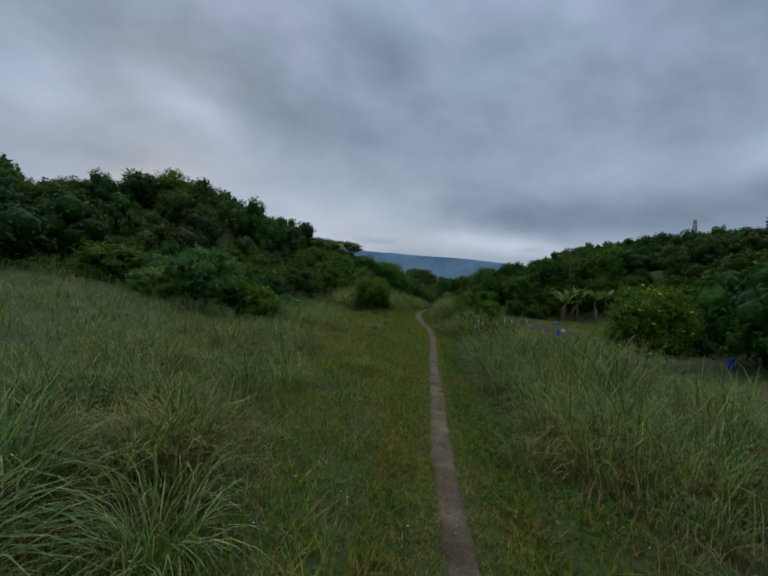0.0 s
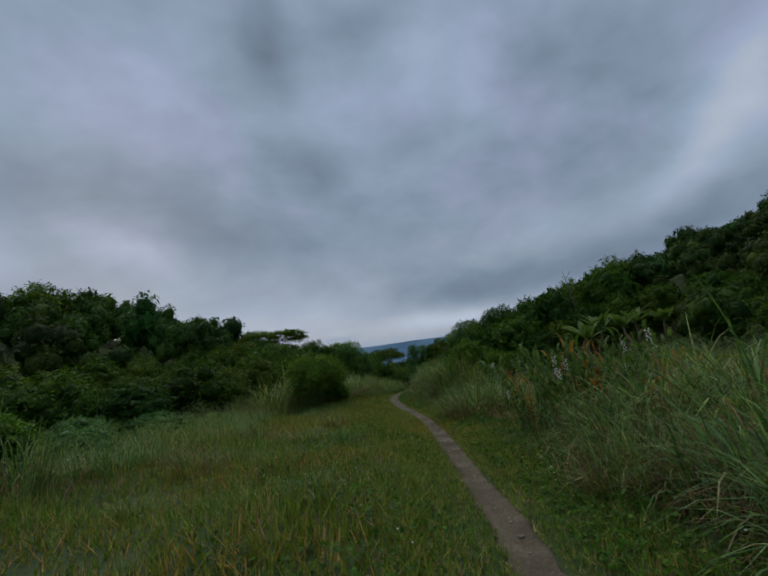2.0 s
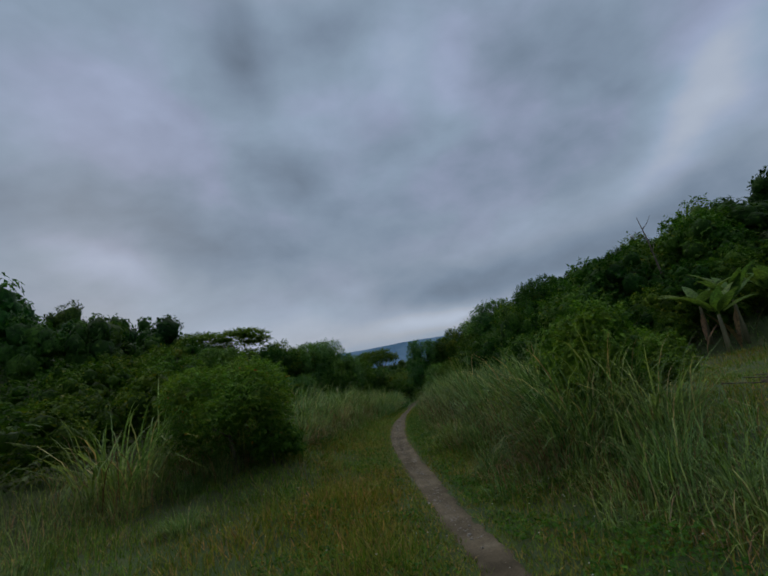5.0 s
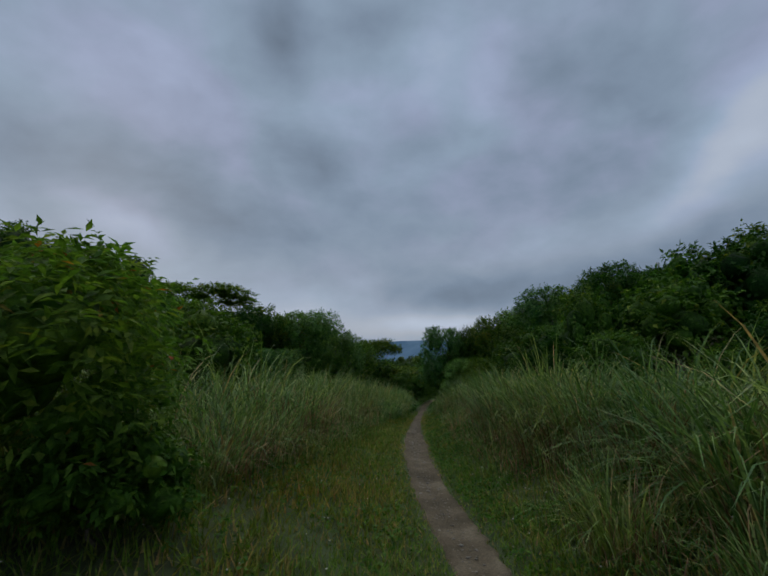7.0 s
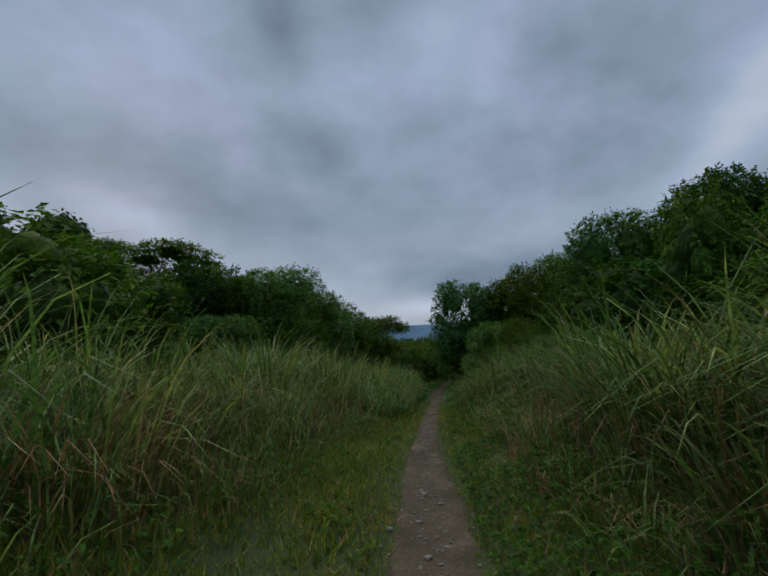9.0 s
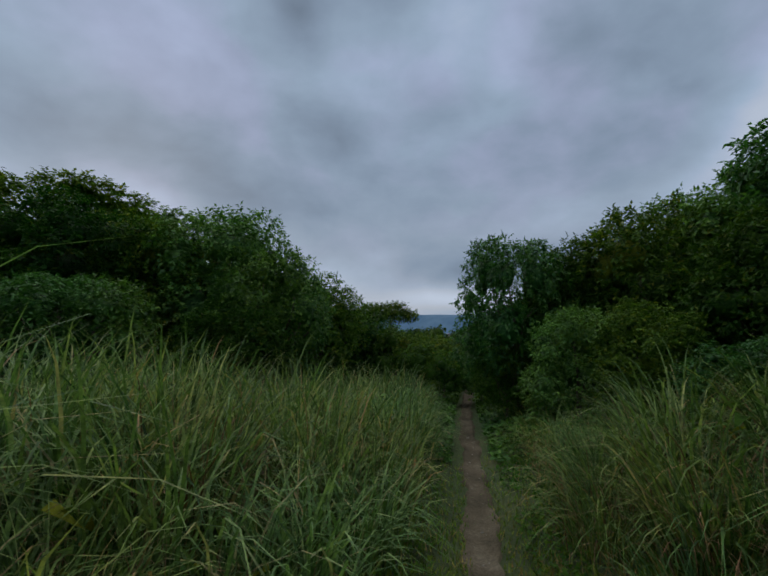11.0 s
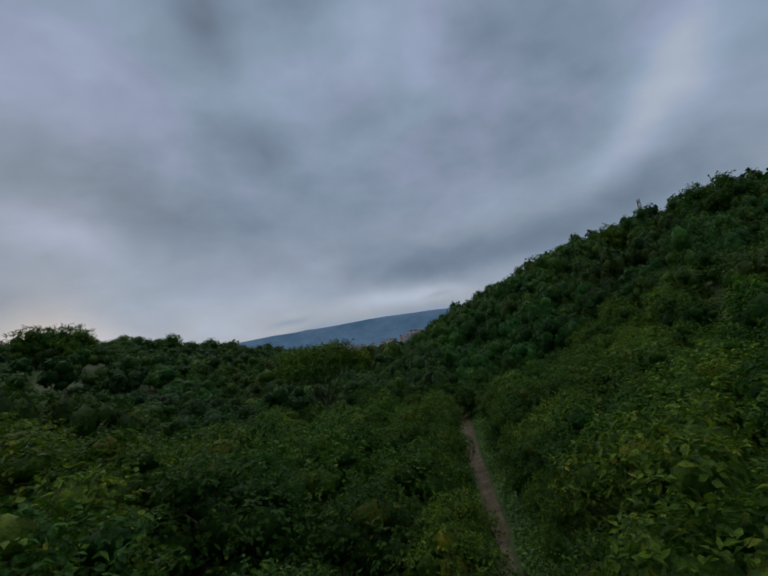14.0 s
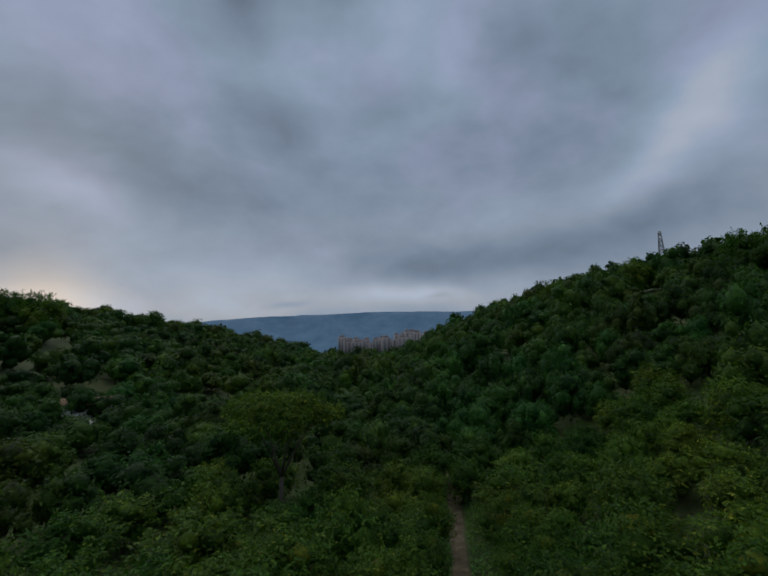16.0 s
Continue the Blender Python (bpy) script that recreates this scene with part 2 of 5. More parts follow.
LEAF_WEED = leaf_material("weed_leaf", [(0.0, (0.030, 0.105, 0.012)), (0.7, (0.055, 0.160, 0.018)), (1.0, (0.10, 0.20, 0.025))], (0.5, (1.3, 1.0, 0.8)))
LEAF_BUSH = leaf_material("bush_leaf", [(0.0, (0.058, 0.145, 0.021)), (0.7, (0.108, 0.228, 0.033)), (0.985, (0.160, 0.265, 0.042)), (1.0, (0.30, 0.07, 0.02))], (0.6, (1.3, 1.0, 0.8)), through_leaf=0.45)
BLADE = leaf_material("grass_blade", [(0.0, (0.050, 0.125, 0.034)), (0.6, (0.112, 0.225, 0.070)), (0.90, (0.190, 0.300, 0.118)), (1.0, (0.32, 0.26, 0.135))],
                      (0.35, (1.3, 0.98, 0.75)), rough=0.52, gloss=0.2, through_leaf=0.32)
BLADE_DRY = leaf_material("dry_blade", [(0.0, (0.13, 0.080, 0.042)), (0.6, (0.25, 0.165, 0.090)), (1.0, (0.38, 0.28, 0.165))], (0.5, (0.8, 0.85, 0.9)), rough=0.7)
TURF = leaf_material("meadow_blade", [(0.0, (0.080, 0.175, 0.020)), (0.55, (0.140, 0.235, 0.036)), (0.85, (0.225, 0.225, 0.070)), (1.0, (0.34, 0.26, 0.12))],
                     (0.16, (1.4, 0.92, 0.85)), rough=0.6)
BANANA = leaf_material("banana_leaf", [(0.0, (0.055, 0.125, 0.035)), (1.0, (0.12, 0.21, 0.065))], (1.0, (1.2, 1.05, 0.7)), rough=0.4, by_object=0.1)
YELLOWING = leaf_material("yellowing_leaf", [(0.0, (0.20, 0.12, 0.03)), (1.0, (0.40, 0.27, 0.05))], (1.0, (1.2, 0.8, 0.6)), rough=0.5, by_object=0.15)
BARK = plain_material("bark", (0.06, 0.048, 0.036), (0.15, 0.125, 0.10), 9.0, 0.9, 0.5)
STEM = plain_material("banana_stem", (0.07, 0.09, 0.035), (0.17, 0.14, 0.075), 6.0, 0.6, 0.2)
PETAL = plain_material("white_petal", (0.46, 0.44, 0.39), (0.64, 0.61, 0.55), 30.0, 0.6)
YELLOW = plain_material("yellow_petal", (0.55, 0.36, 0.02), (0.72, 0.50, 0.04), 30.0, 0.6)
BLUE_PLASTIC = plain_material("blue_plastic", (0.010, 0.050, 0.42), (0.02, 0.085, 0.56), 5.0, 0.38, 0.05)
PALE = plain_material("pale_sheet", (0.45, 0.46, 0.47), (0.66, 0.66, 0.65), 2.0, 0.6)
RUST = plain_material("rusty_sheet", (0.16, 0.075, 0.045), (0.30, 0.16, 0.10), 2.5, 0.75, 0.3)
STEEL = plain_material("galvanised_steel", (0.22, 0.23, 0.25), (0.34, 0.35, 0.37), 1.5, 0.55, 0.0, 0.6)
PEBBLE = plain_material("pebble", (0.14, 0.125, 0.105), (0.30, 0.275, 0.24), 2.0, 0.85, 0.3)
WALL_PAINT = plain_material("tower_block_render", (0.19, 0.17, 0.175), (0.31, 0.28, 0.285), 0.05, 0.8)
GLASS_DARK = plain_material("far_window", (0.06, 0.07, 0.085), (0.10, 0.11, 0.13), 0.1, 0.3)


def ground_material():
    m, nt, p = material("meadow_soil")
    big, mid, fine = noise_node(nt, 0.09, 4), noise_node(nt, 0.8, 5), noise_node(nt, 9.0, 6, 0.7)
    green = ramp_node(nt, mid, [(0.3, (0.020, 0.048, 0.008)), (0.55, (0.040, 0.078, 0.014)), (0.75, (0.080, 0.085, 0.026))])
    brown = ramp_node(nt, fine, [(0.3, (0.045, 0.046, 0.016)), (0.7, (0.11, 0.088, 0.042))])
    f = ramp_node(nt, big, [(0.42, (0.05, 0.05, 0.05)), (0.66, (0.55, 0.55, 0.55))])
    col = mix_rgb(nt, f, green, brown)
    nt.links.new(mix_rgb(nt, ramp_node(nt, fine, [(0.35, (0.0, 0.0, 0.0)), (0.7, (0.6, 0.6, 0.6))]), col, mix_rgb(nt, 1.0, col, (0.5, 0.55, 0.5), "MULTIPLY")), p.inputs["Base Color"])
    p.inputs["Roughness"].default_value = 0.95
    b = nt.nodes.new("ShaderNodeBump")
    b.inputs["Strength"].default_value, b.inputs["Distance"].default_value = 0.8, 0.06
    nt.links.new(fine, b.inputs["Height"])
    nt.links.new(b.outputs[0], p.inputs["Normal"])
    return m


def trail_material():
    m, nt, p = material("trodden_earth")
    mid, fine = noise_node(nt, 1.3, 5), noise_node(nt, 26.0, 6, 0.7)
    earth = ramp_node(nt, mid, [(0.3, (0.066, 0.054, 0.036)), (0.55, (0.136, 0.112, 0.078)), (0.75, (0.225, 0.190, 0.140))])
    grit = ramp_node(nt, fine, [(0.35, (0.55, 0.55, 0.55)), (0.6, (1, 1, 1)), (0.72, (1.35, 1.35, 1.35))])
    nt.links.new(mix_rgb(nt, 1.0, earth, grit, "MULTIPLY"), p.inputs["Base Color"])
    p.inputs["Roughness"].default_value, p.inputs["Specular IOR Level"].default_value = 0.95, 0.12
    b = nt.nodes.new("ShaderNodeBump")
    b.inputs["Strength"].default_value, b.inputs["Distance"].default_value = 0.7, 0.03
    nt.links.new(fine, b.inputs["Height"])
    nt.links.new(b.outputs[0], p.inputs["Normal"])
    return m


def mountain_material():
    """Far wooded ridge, a dim backdrop: blue evening haze put into colour and emission."""
    m, nt, p = material("haze_tinted_ridge")
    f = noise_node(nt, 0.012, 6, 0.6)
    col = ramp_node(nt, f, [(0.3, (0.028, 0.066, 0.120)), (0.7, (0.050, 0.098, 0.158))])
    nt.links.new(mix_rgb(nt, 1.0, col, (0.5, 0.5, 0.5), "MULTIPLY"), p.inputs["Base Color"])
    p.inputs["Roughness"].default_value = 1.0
    # self-glow stands in for light scattered by the air in between
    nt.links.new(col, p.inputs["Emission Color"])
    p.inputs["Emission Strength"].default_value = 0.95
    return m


SOIL, EARTH, RIDGE = ground_material(), trail_material(), mountain_material()

# ---------------- mesh helpers ----------------
rng = np.random.default_rng(11)


def mesh_of(name, verts, tris, mats, index=None, smooth=False):
    """A triangle mesh from arrays."""
    me = bpy.data.meshes.new(name)
    v = np.ascontiguousarray(verts, np.float32)
    f = np.ascontiguousarray(tris, np.int32)
    me.vertices.add(len(v))
    me.vertices.foreach_set("co", v.ravel())
    me.loops.add(f.size)
    me.loops.foreach_set("vertex_index", f.ravel())
    me.polygons.add(len(f))
    me.polygons.foreach_set("loop_start", np.arange(0, f.size, 3, dtype=np.int32))
    me.polygons.foreach_set("loop_total", np.full(len(f), 3, np.int32))
    for m in mats:
        me.materials.append(m)
    if index is not None:
        me.polygons.foreach_set("material_index", np.ascontiguousarray(index, np.int32))
    if smooth:
        me.polygons.foreach_set("use_smooth", np.ones(len(f), bool))
    me.update(calc_edges=True)
    return me


def joined(pieces):
    """Stack (verts, tris) pairs into one."""
    vs, fs, n = [], [], 0
    for v, f in pieces:
        vs.append(v)
        fs.append(f + n)
        n += len(v)
    return np.concatenate(vs), np.concatenate(fs)


def unit(a):
    return a / (np.linalg.norm(a, axis=-1, keepdims=True) + 1e-9)


def leaves(at, normal, length, width, r, droop=0.35, single=False):
    """Pointed leaves, folded along the midrib, lying roughly across the given normals."""
    n = len(at)
    normal = unit(normal + r.normal(0, 0.45, (n, 3)))
    axis = unit(np.cross(normal, r.normal(0, 1, (n, 3))) + np.array([0, 0, -droop]) + normal * 0.25)
    side = unit(np.cross(normal, axis))
    face = np.cross(axis, side)
    ln = (length * r.uniform(0.6, 1.3, n))[:, None]
    wd = (width * r.uniform(0.7, 1.25, n))[:, None] * 0.5
    if single:
        v = np.stack([at - axis * ln * 0.4 + side * wd, at - axis * ln * 0.4 - side * wd, at + axis * ln * 0.6], 1)
        return v.reshape(-1, 3), np.arange(n * 3).reshape(-1, 3)
    v = np.stack([at, at + axis * ln * 0.42 + side * wd + face * wd * 0.35, at + axis * ln - np.array([0, 0, 1]) * ln * 0.12,
                  at + axis * ln * 0.42 - side * wd + face * wd * 0.35], 1)
    base = np.arange(n)[:, None] * 4
    f = np.concatenate([base + [0, 1, 2], base + [0, 2, 3]])
    return v.reshape(-1, 3), f


def sprigs(at, normal, length, width, r, pairs=3):
    """Leafy twigs: pairs of drooping leaves along a short shoot, with one at its tip."""
    n = len(at)
    way = unit(normal * 0.55 + r.normal(0, 0.55, (n, 3)) + np.array([0, 0, -0.10]))
    side = unit(np.cross(way, np.array([0, 0, 1.0]) + r.normal(0, 0.35, (n, 3))))
    reach = length * r.uniform(0.7, 1.35, (n, 1))
    foot, axis = [], []
    for k in range(pairs):
        for s in (1, -1):
            foot.append(at + way * reach * (k / pairs) * 1.25)
            axis.append(unit(way * (0.35 + 0.25 * k) + side * s + np.array([0, 0, -0.42]) + r.normal(0, 0.22, (n, 3))))
    foot.append(at + way * reach * 1.2)
    axis.append(unit(way + np.array([0, 0, -0.4]) + r.normal(0, 0.2, (n, 3))))
    foot, axis = np.concatenate(foot), np.concatenate(axis)
    m = len(foot)
    up = np.array([0, 0, 1.0]) + r.normal(0, 0.35, (m, 3))
    across = unit(np.cross(axis, up))
    face = np.cross(across, axis)
    ln = length * r.uniform(0.65, 1.2, (m, 1))
    wd = width * r.uniform(0.75, 1.2, (m, 1)) * 0.5
    v = np.stack([foot, foot + axis * ln * 0.42 + across * wd + face * wd * 0.3, foot + axis * ln - face * ln * 0.14, foot + axis * ln * 0.42 - across * wd + face * wd * 0.3], 1)
    base = np.arange(m)[:, None] * 4
    return v.reshape(-1, 3), np.concatenate([base + [0, 1, 2], base + [0, 2, 3]])


def ico(sub):
    bm = bmesh.new()
    bmesh.ops.create_icosphere(bm, subdivisions=sub, radius=1.0)
    v = np.array([x.co[:] for x in bm.verts])
    f = np.array([[x.index for x in p.verts] for p in bm.faces])
    bm.free()
    return v, f


ICO1, ICO2, ICO3 = ico(1), ico(2), ico(3)


def crown_arrays(r, lobes, rad, high, n_leaves, length, width, core=0.72, sub=2, flat=False, twigs=0, low=0.06, spray=1, single=False):
    """A crown of overlapping leafy lobes of many sizes, each a dim inner mass under a loose shell of leaves. Returns the mesh and limb ends."""
    cz, hz = (high * 0.80, high * 0.17) if flat else (high * (0.5 + low / 2), high * (0.5 - low / 2))
    axes = np.array([rad, rad, hz])
    k = np.arange(lobes)
    zz = 1 - 1.62 * (k + 0.5) / lobes
    aa = k * 2.39996 + r.uniform(0, 1.0, lobes)
    ring = np.sqrt(np.maximum(0, 1 - zz * zz))
    b = unit(np.stack([ring * np.cos(aa), ring * np.sin(aa), zz], 1) + r.normal(0, 0.16, (lobes, 3)))
    size = r.uniform(0.24, 0.50, lobes) * (14 / lobes) ** 0.22
    mid = b * (1 - size * r.uniform(0.7, 1.15, lobes))[:, None]
    # in the crown's own unit sphere
    ball = (0.62 if lobes > 8 else 0.66) * np.ones(1)
    mid = np.concatenate([mid, np.zeros((1, 3))])
    size = np.concatenate([size, ball])
    share = size ** 2 * np.where(np.arange(lobes + 1) == lobes, 0.8, 1.0)
    share = share / share.sum()

    def spread(n, lo, hi):
        pick = r.choice(lobes + 1, int(n * 2.6), p=share)
        d = unit(r.normal(0, 1, (len(pick), 3)) + np.array([0, 0, 0.42]))
        at = mid[pick] + d * size[pick][:, None]
        gap = np.linalg.norm(at[:, None] - mid[None], axis=2) / size[None]
        gap[np.arange(len(pick)), pick] = 9
        keep = np.nonzero((gap.min(1) > 0.86) & (at[:, 2] > -0.86))[0][:n]
        pick, d = pick[keep], d[keep]
        at = mid[pick] + d * size[pick][:, None] * r.uniform(lo, hi, (len(pick), 1))
        return at * axes + np.array([0, 0, cz]), unit(d / axes) + np.array([0, 0, 0.5])

    pieces = []
    if single:
        at, nrm = spread(n_leaves, 0.80, 1.10)
        pieces.append(leaves(at, nrm, length, width, r, single=True))
    else:
        at, nrm = spread(n_leaves // 2, core + 0.06, 1.05)
        pieces.append(leaves(at, nrm, length * 1.1, width * 1.25, r))
        at, nrm = spread(n_leaves // 14, 0.94, 1.08)
        pieces.append(sprigs(at, nrm, length, width, r))
    if twigs:
        # leafy shoots past the outline
        foot, out = spread(twigs, 0.96, 1.04)
        many = len(foot)
        way = unit(unit(out) + np.array([0, 0, 0.4]) + r.normal(0, 0.35, (many, 3)))
        per = 8 if single else 3
        t = np.tile(np.linspace(0, 1, per), many)[:, None]
        reach = np.repeat(r.uniform(0.02, 0.10, many) * rad * spray, per)[:, None]
        at = np.repeat(foot, per, 0) + np.repeat(way, per, 0) * t * reach + r.normal(0, 0.12 * length, (many * per, 3))
        nrm = r.normal(0, 0.7, (many * per, 3)) + np.repeat(way, per, 0) * 1.2
        pieces.append(leaves(at, nrm, length, width, r, single=True) if single else sprigs(at, nrm, length * 0.9, width, r, 2))
    # the close inner foliage of each lobe, rough and irregular
    iv, jf = {1: ICO1, 2: ICO2, 3: ICO3}[sub]
    for c, q in zip(mid, size):
        rough = core * (1 + r.normal(0, 0.11, (len(iv), 1)))
        pieces.append(((c + iv * q * rough) * axes + np.array([0, 0, cz]), jf))
    ends = b[b[:, 2] > -0.2] * axes * 0.72 + np.array([0, 0, cz])
    return joined(pieces), ends


def tube(points, radii, sides=7):
    """A tapered tube along points."""
    pts, n = np.array(points, float), len(points)
    tang = unit(np.gradient(pts, axis=0))
    ref = np.where(np.abs(tang[:, 2:3]) > 0.9, np.array([1.0, 0, 0]), np.array([0, 0, 1.0]))
    u = unit(np.cross(tang, ref))
    w = np.cross(tang, u)
    a = np.arange(sides) / sides * 2 * math.pi
    ring = pts[:, None] + np.array(radii)[:, None, None] * (np.cos(a)[None, :, None] * u[:, None] + np.sin(a)[None, :, None] * w[:, None])
    v = ring.reshape(-1, 3)
    f = []
    for i in range(n - 1):
        for j in range(sides):
            p, q = i * sides + j, i * sides + (j + 1) % sides
            f += [(p, q, q + sides), (p, q + sides, p + sides)]
    v = np.concatenate([v, pts[[0, -1]]])
    for j in range(sides):
        k = (j + 1) % sides
        f += [(len(v) - 2, k, j), (len(v) - 1, (n - 1) * sides + j, (n - 1) * sides + k)]
    return v, np.array(f)


def limbs(r, puffs, foot, high, thick, bend=0.2):
    fork = np.array([r.normal(0, 0.1), r.normal(0, 0.1), high * 0.34])
    pieces = [tube([(0, 0, -foot), (0.03, 0, 0.1), fork * 0.55 + r.normal(0, 0.05, 3), fork], [thick * 1.35, thick * 1.1, thick * 0.92, thick * 0.8])]
    for end in puffs[::3]:
        mid = (fork + end) / 2 + r.normal(0, bend, 3) * np.array([1, 1, 0.5])
        pieces.append(tube([fork, mid, end], [thick * 0.6, thick * 0.36, thick * 0.12], 5))
    return joined(pieces)


def part(name, me, parent, label=""):
    ob = new(name, me)
    ob.parent = parent
    if label:
        ob["label"] = label
    return ob


def blades(at, height, width, r, lean=0.5, segs=4, spread=None):
    """Arching grass blades: at (n,3) feet; returns (verts, tris)."""
    n = len(at)
    a = r.uniform(0, 2 * math.pi, n) if spread is None else spread
    out = np.stack([np.cos(a), np.sin(a), np.zeros(n)], 1)
    side = np.stack([-np.sin(a), np.cos(a), np.zeros(n)], 1)
    twist = r.uniform(-0.5, 0.5, n)[:, None]
    side = unit(side + out * twist)
    h = (height * r.uniform(0.62, 1.04, n))[:, None]
    bend = (lean * r.uniform(0.4, 1.35, n))[:, None]
    h = h * np.clip(1.28 - 0.42 * bend, 0.5, 1.1)
    w = (width * r.uniform(0.7, 1.3, n))[:, None] * 0.5
    rows = []
    for k in range(segs + 1):
        t = k / segs
        rise = h * (t - 0.58 * np.minimum(bend, 1.5) * t ** 2.8)
        reach = h * bend * 0.62 * t ** 1.8
        c = at + out * reach + np.array([0, 0, 1.0]) * rise
        ww = w * (0.75 + 0.6 * t - 1.3 * t * t) if k < segs else 0
        rows += [c + side * ww, c - side * ww] if k < segs else [c]
    v = np.stack(rows, 1)
    per = 2 * segs + 1
    f = []
    for k in range(segs - 1):
        f += [(2 * k, 2 * k + 1, 2 * k + 3), (2 * k, 2 * k + 3, 2 * k + 2)]
    f.append((2 * segs - 2, 2 * segs - 1, 2 * segs))
    return v.reshape(-1, 3), (np.arange(n)[:, None, None] * per + np.array(f)[None]).reshape(-1, 3)


# ---------------- the lie of the land ----------------
TRAIL_Y = [-40, 0, 6, 12, 20, 29, 36, 42, 50, 58, 63, 68, 74, 80, 88, 100, 106, 112, 119, 125, 132, 142, 160, 240, 420]
TRAIL_X = [-2.0, 0.9, 1.3, 1.8, 2.6, 3.55, 4.25, 4.5, 4.5, 4.7, 5.2, 6.0, 7.25, 8.6, 10.5, 13.6, 15.65, 17.5, 19.45, 21.3, 23.5, 26.7, 31.5, 47, 80]


def trail_x(y):
    y = np.asarray(y, float)
    k = sum(np.interp(y + o, TRAIL_Y, TRAIL_X) for o in (-3, -1.5, 0, 1.5, 3)) / 5
    return k


def trail_z(y):
    return np.interp(y, [-40, 0, 30, 50, 68, 85, 110, 150, 300], [0, 0, 0.15, 0.4, 0.85, 1.0, 0.8, 0.8, 3.0])


def smooth(lo, hi, v):
    t = np.clip((np.asarray(v, float) - lo) / (hi - lo), 0, 1)
    return t * t * (3 - 2 * t)


def ramp_up(v, soft=3.0):
    return soft * np.logaddexp(0, np.asarray(v, float) / soft)


def land(x, y):
    """Height of the ground."""
    x, y = np.asarray(x, float), np.asarray(y, float)
    d = x - trail_x(y)
    z = trail_z(y)
    # bank and slope to the right, with a nearly level plot behind the first clumps
    z = z + 0.75 * smooth(1.3, 3.6, d) * smooth(42, 50, y) * (1 - smooth(74, 84, y))
    z = z + 0.6 * smooth(1.6, 4.2, -d) * smooth(50, 57, y) * (1 - smooth(73, 80, y))
    start = np.interp(y, [0, 30, 40, 62, 72, 90, 130, 200], [16, 18, 24, 24, 11, 8, 8, 4])
    steep = np.interp(y, [0, 60, 75, 95, 130, 200, 330], [0.32, 0.34, 0.38, 0.36, 0.36, 0.58, 0.60])
    right = steep * ramp_up(d - start)
    cap = np.interp(y, [0, 100, 180, 330, 520], [28, 33, 34, 38, 8])
    right = cap * np.tanh(right / cap)
    # left: meadow, then hill spur, then a lower basin, then another rise
    lstart = np.interp(y, [0, 28, 44, 62, 80, 100, 118, 200, 270], [12, 13, 18, 16, 9, 9, 16, 20, 34])
    lsteep = np.interp(y, [0, 58, 78, 100, 118, 180, 230, 300], [0.15, 0.15, 0.39, 0.41, 0.15, 0.12, 0.28, 0.33])
    left = lsteep * ramp_up(-d - lstart)
    lcap = np.interp(y, [0, 55, 74, 90, 110, 180, 230, 330, 480], [7, 6.5, 13, 19, 19, 17, 28, 32, 6])
    left = lcap * np.tanh(left / lcap)
    left = left * (1 - 0.45 * smooth(50, 76, -d) * (1 - smooth(120, 170, y))) + 8 * np.exp(-(((x + 82) / 26) ** 2 + ((y - 165) / 36) ** 2))
    z = z + right + left
    far = smooth(420, 640, np.hypot(x, y - 60))
    z = z * (1 - far) + 4.0 * far
    # small unevenness away from the trail
    near = smooth(0.8, 3.0, np.abs(d))
    z = z + near * (0.10 * np.sin(x * 0.9 + 1.3 * np.sin(y * 0.5)) + 0.07 * np.sin(y * 1.3 + x * 0.4))
    return z


def build_ground():
    def lines(lo, hi, fine_lo, fine_hi, fine):
        mid = np.arange(fine_lo, fine_hi + 0.01, fine)
        left, step, v = [], fine, fine_lo
        while v > lo:
            step *= 1.22
            v -= step
            left.append(v)
        right, step, v = [], fine, fine_hi
        while v < hi:
            step *= 1.22
            v += step
            right.append(v)
        return np.concatenate([left[::-1], mid, right])

    xs, ys = lines(-4200, 4200, -40, 60, 1.0), lines(-4200, 4200, -10, 160, 1.0)
    gx, gy = np.meshgrid(xs, ys)
    v = np.stack([gx, gy, land(gx, gy)], -1).reshape(-1, 3)
    # the trail lies in a shallow trough
    d = np.abs(v[:, 0] - trail_x(v[:, 1]))
    v[:, 2] -= 0.07 * np.exp(-(d / 0.9) ** 2) * (np.abs(v[:, 1] - 60) < 110)
    nx = len(xs)
    i, j = np.meshgrid(np.arange(nx - 1), np.arange(len(ys) - 1))
    a = (j * nx + i).ravel()
    f = np.concatenate([np.stack([a, a + 1, a + nx + 1], 1), np.stack([a, a + nx + 1, a + nx], 1)])
    ob = new("ground", mesh_of("ground", v, f, [SOIL], smooth=True))
    tagged(ob, "uneven valley ground of soil and low turf between wooded slopes", "ground", kind="structure")


def trail_half(y):
    return np.interp(y, [-20, 30, 45, 55, 66, 72, 78, 88, 98, 112, 130, 150], [0.25, 0.24, 0.28, 0.42, 0.45, 0.26, 0.19, 0.22, 0.32, 0.40, 0.60, 0.6])


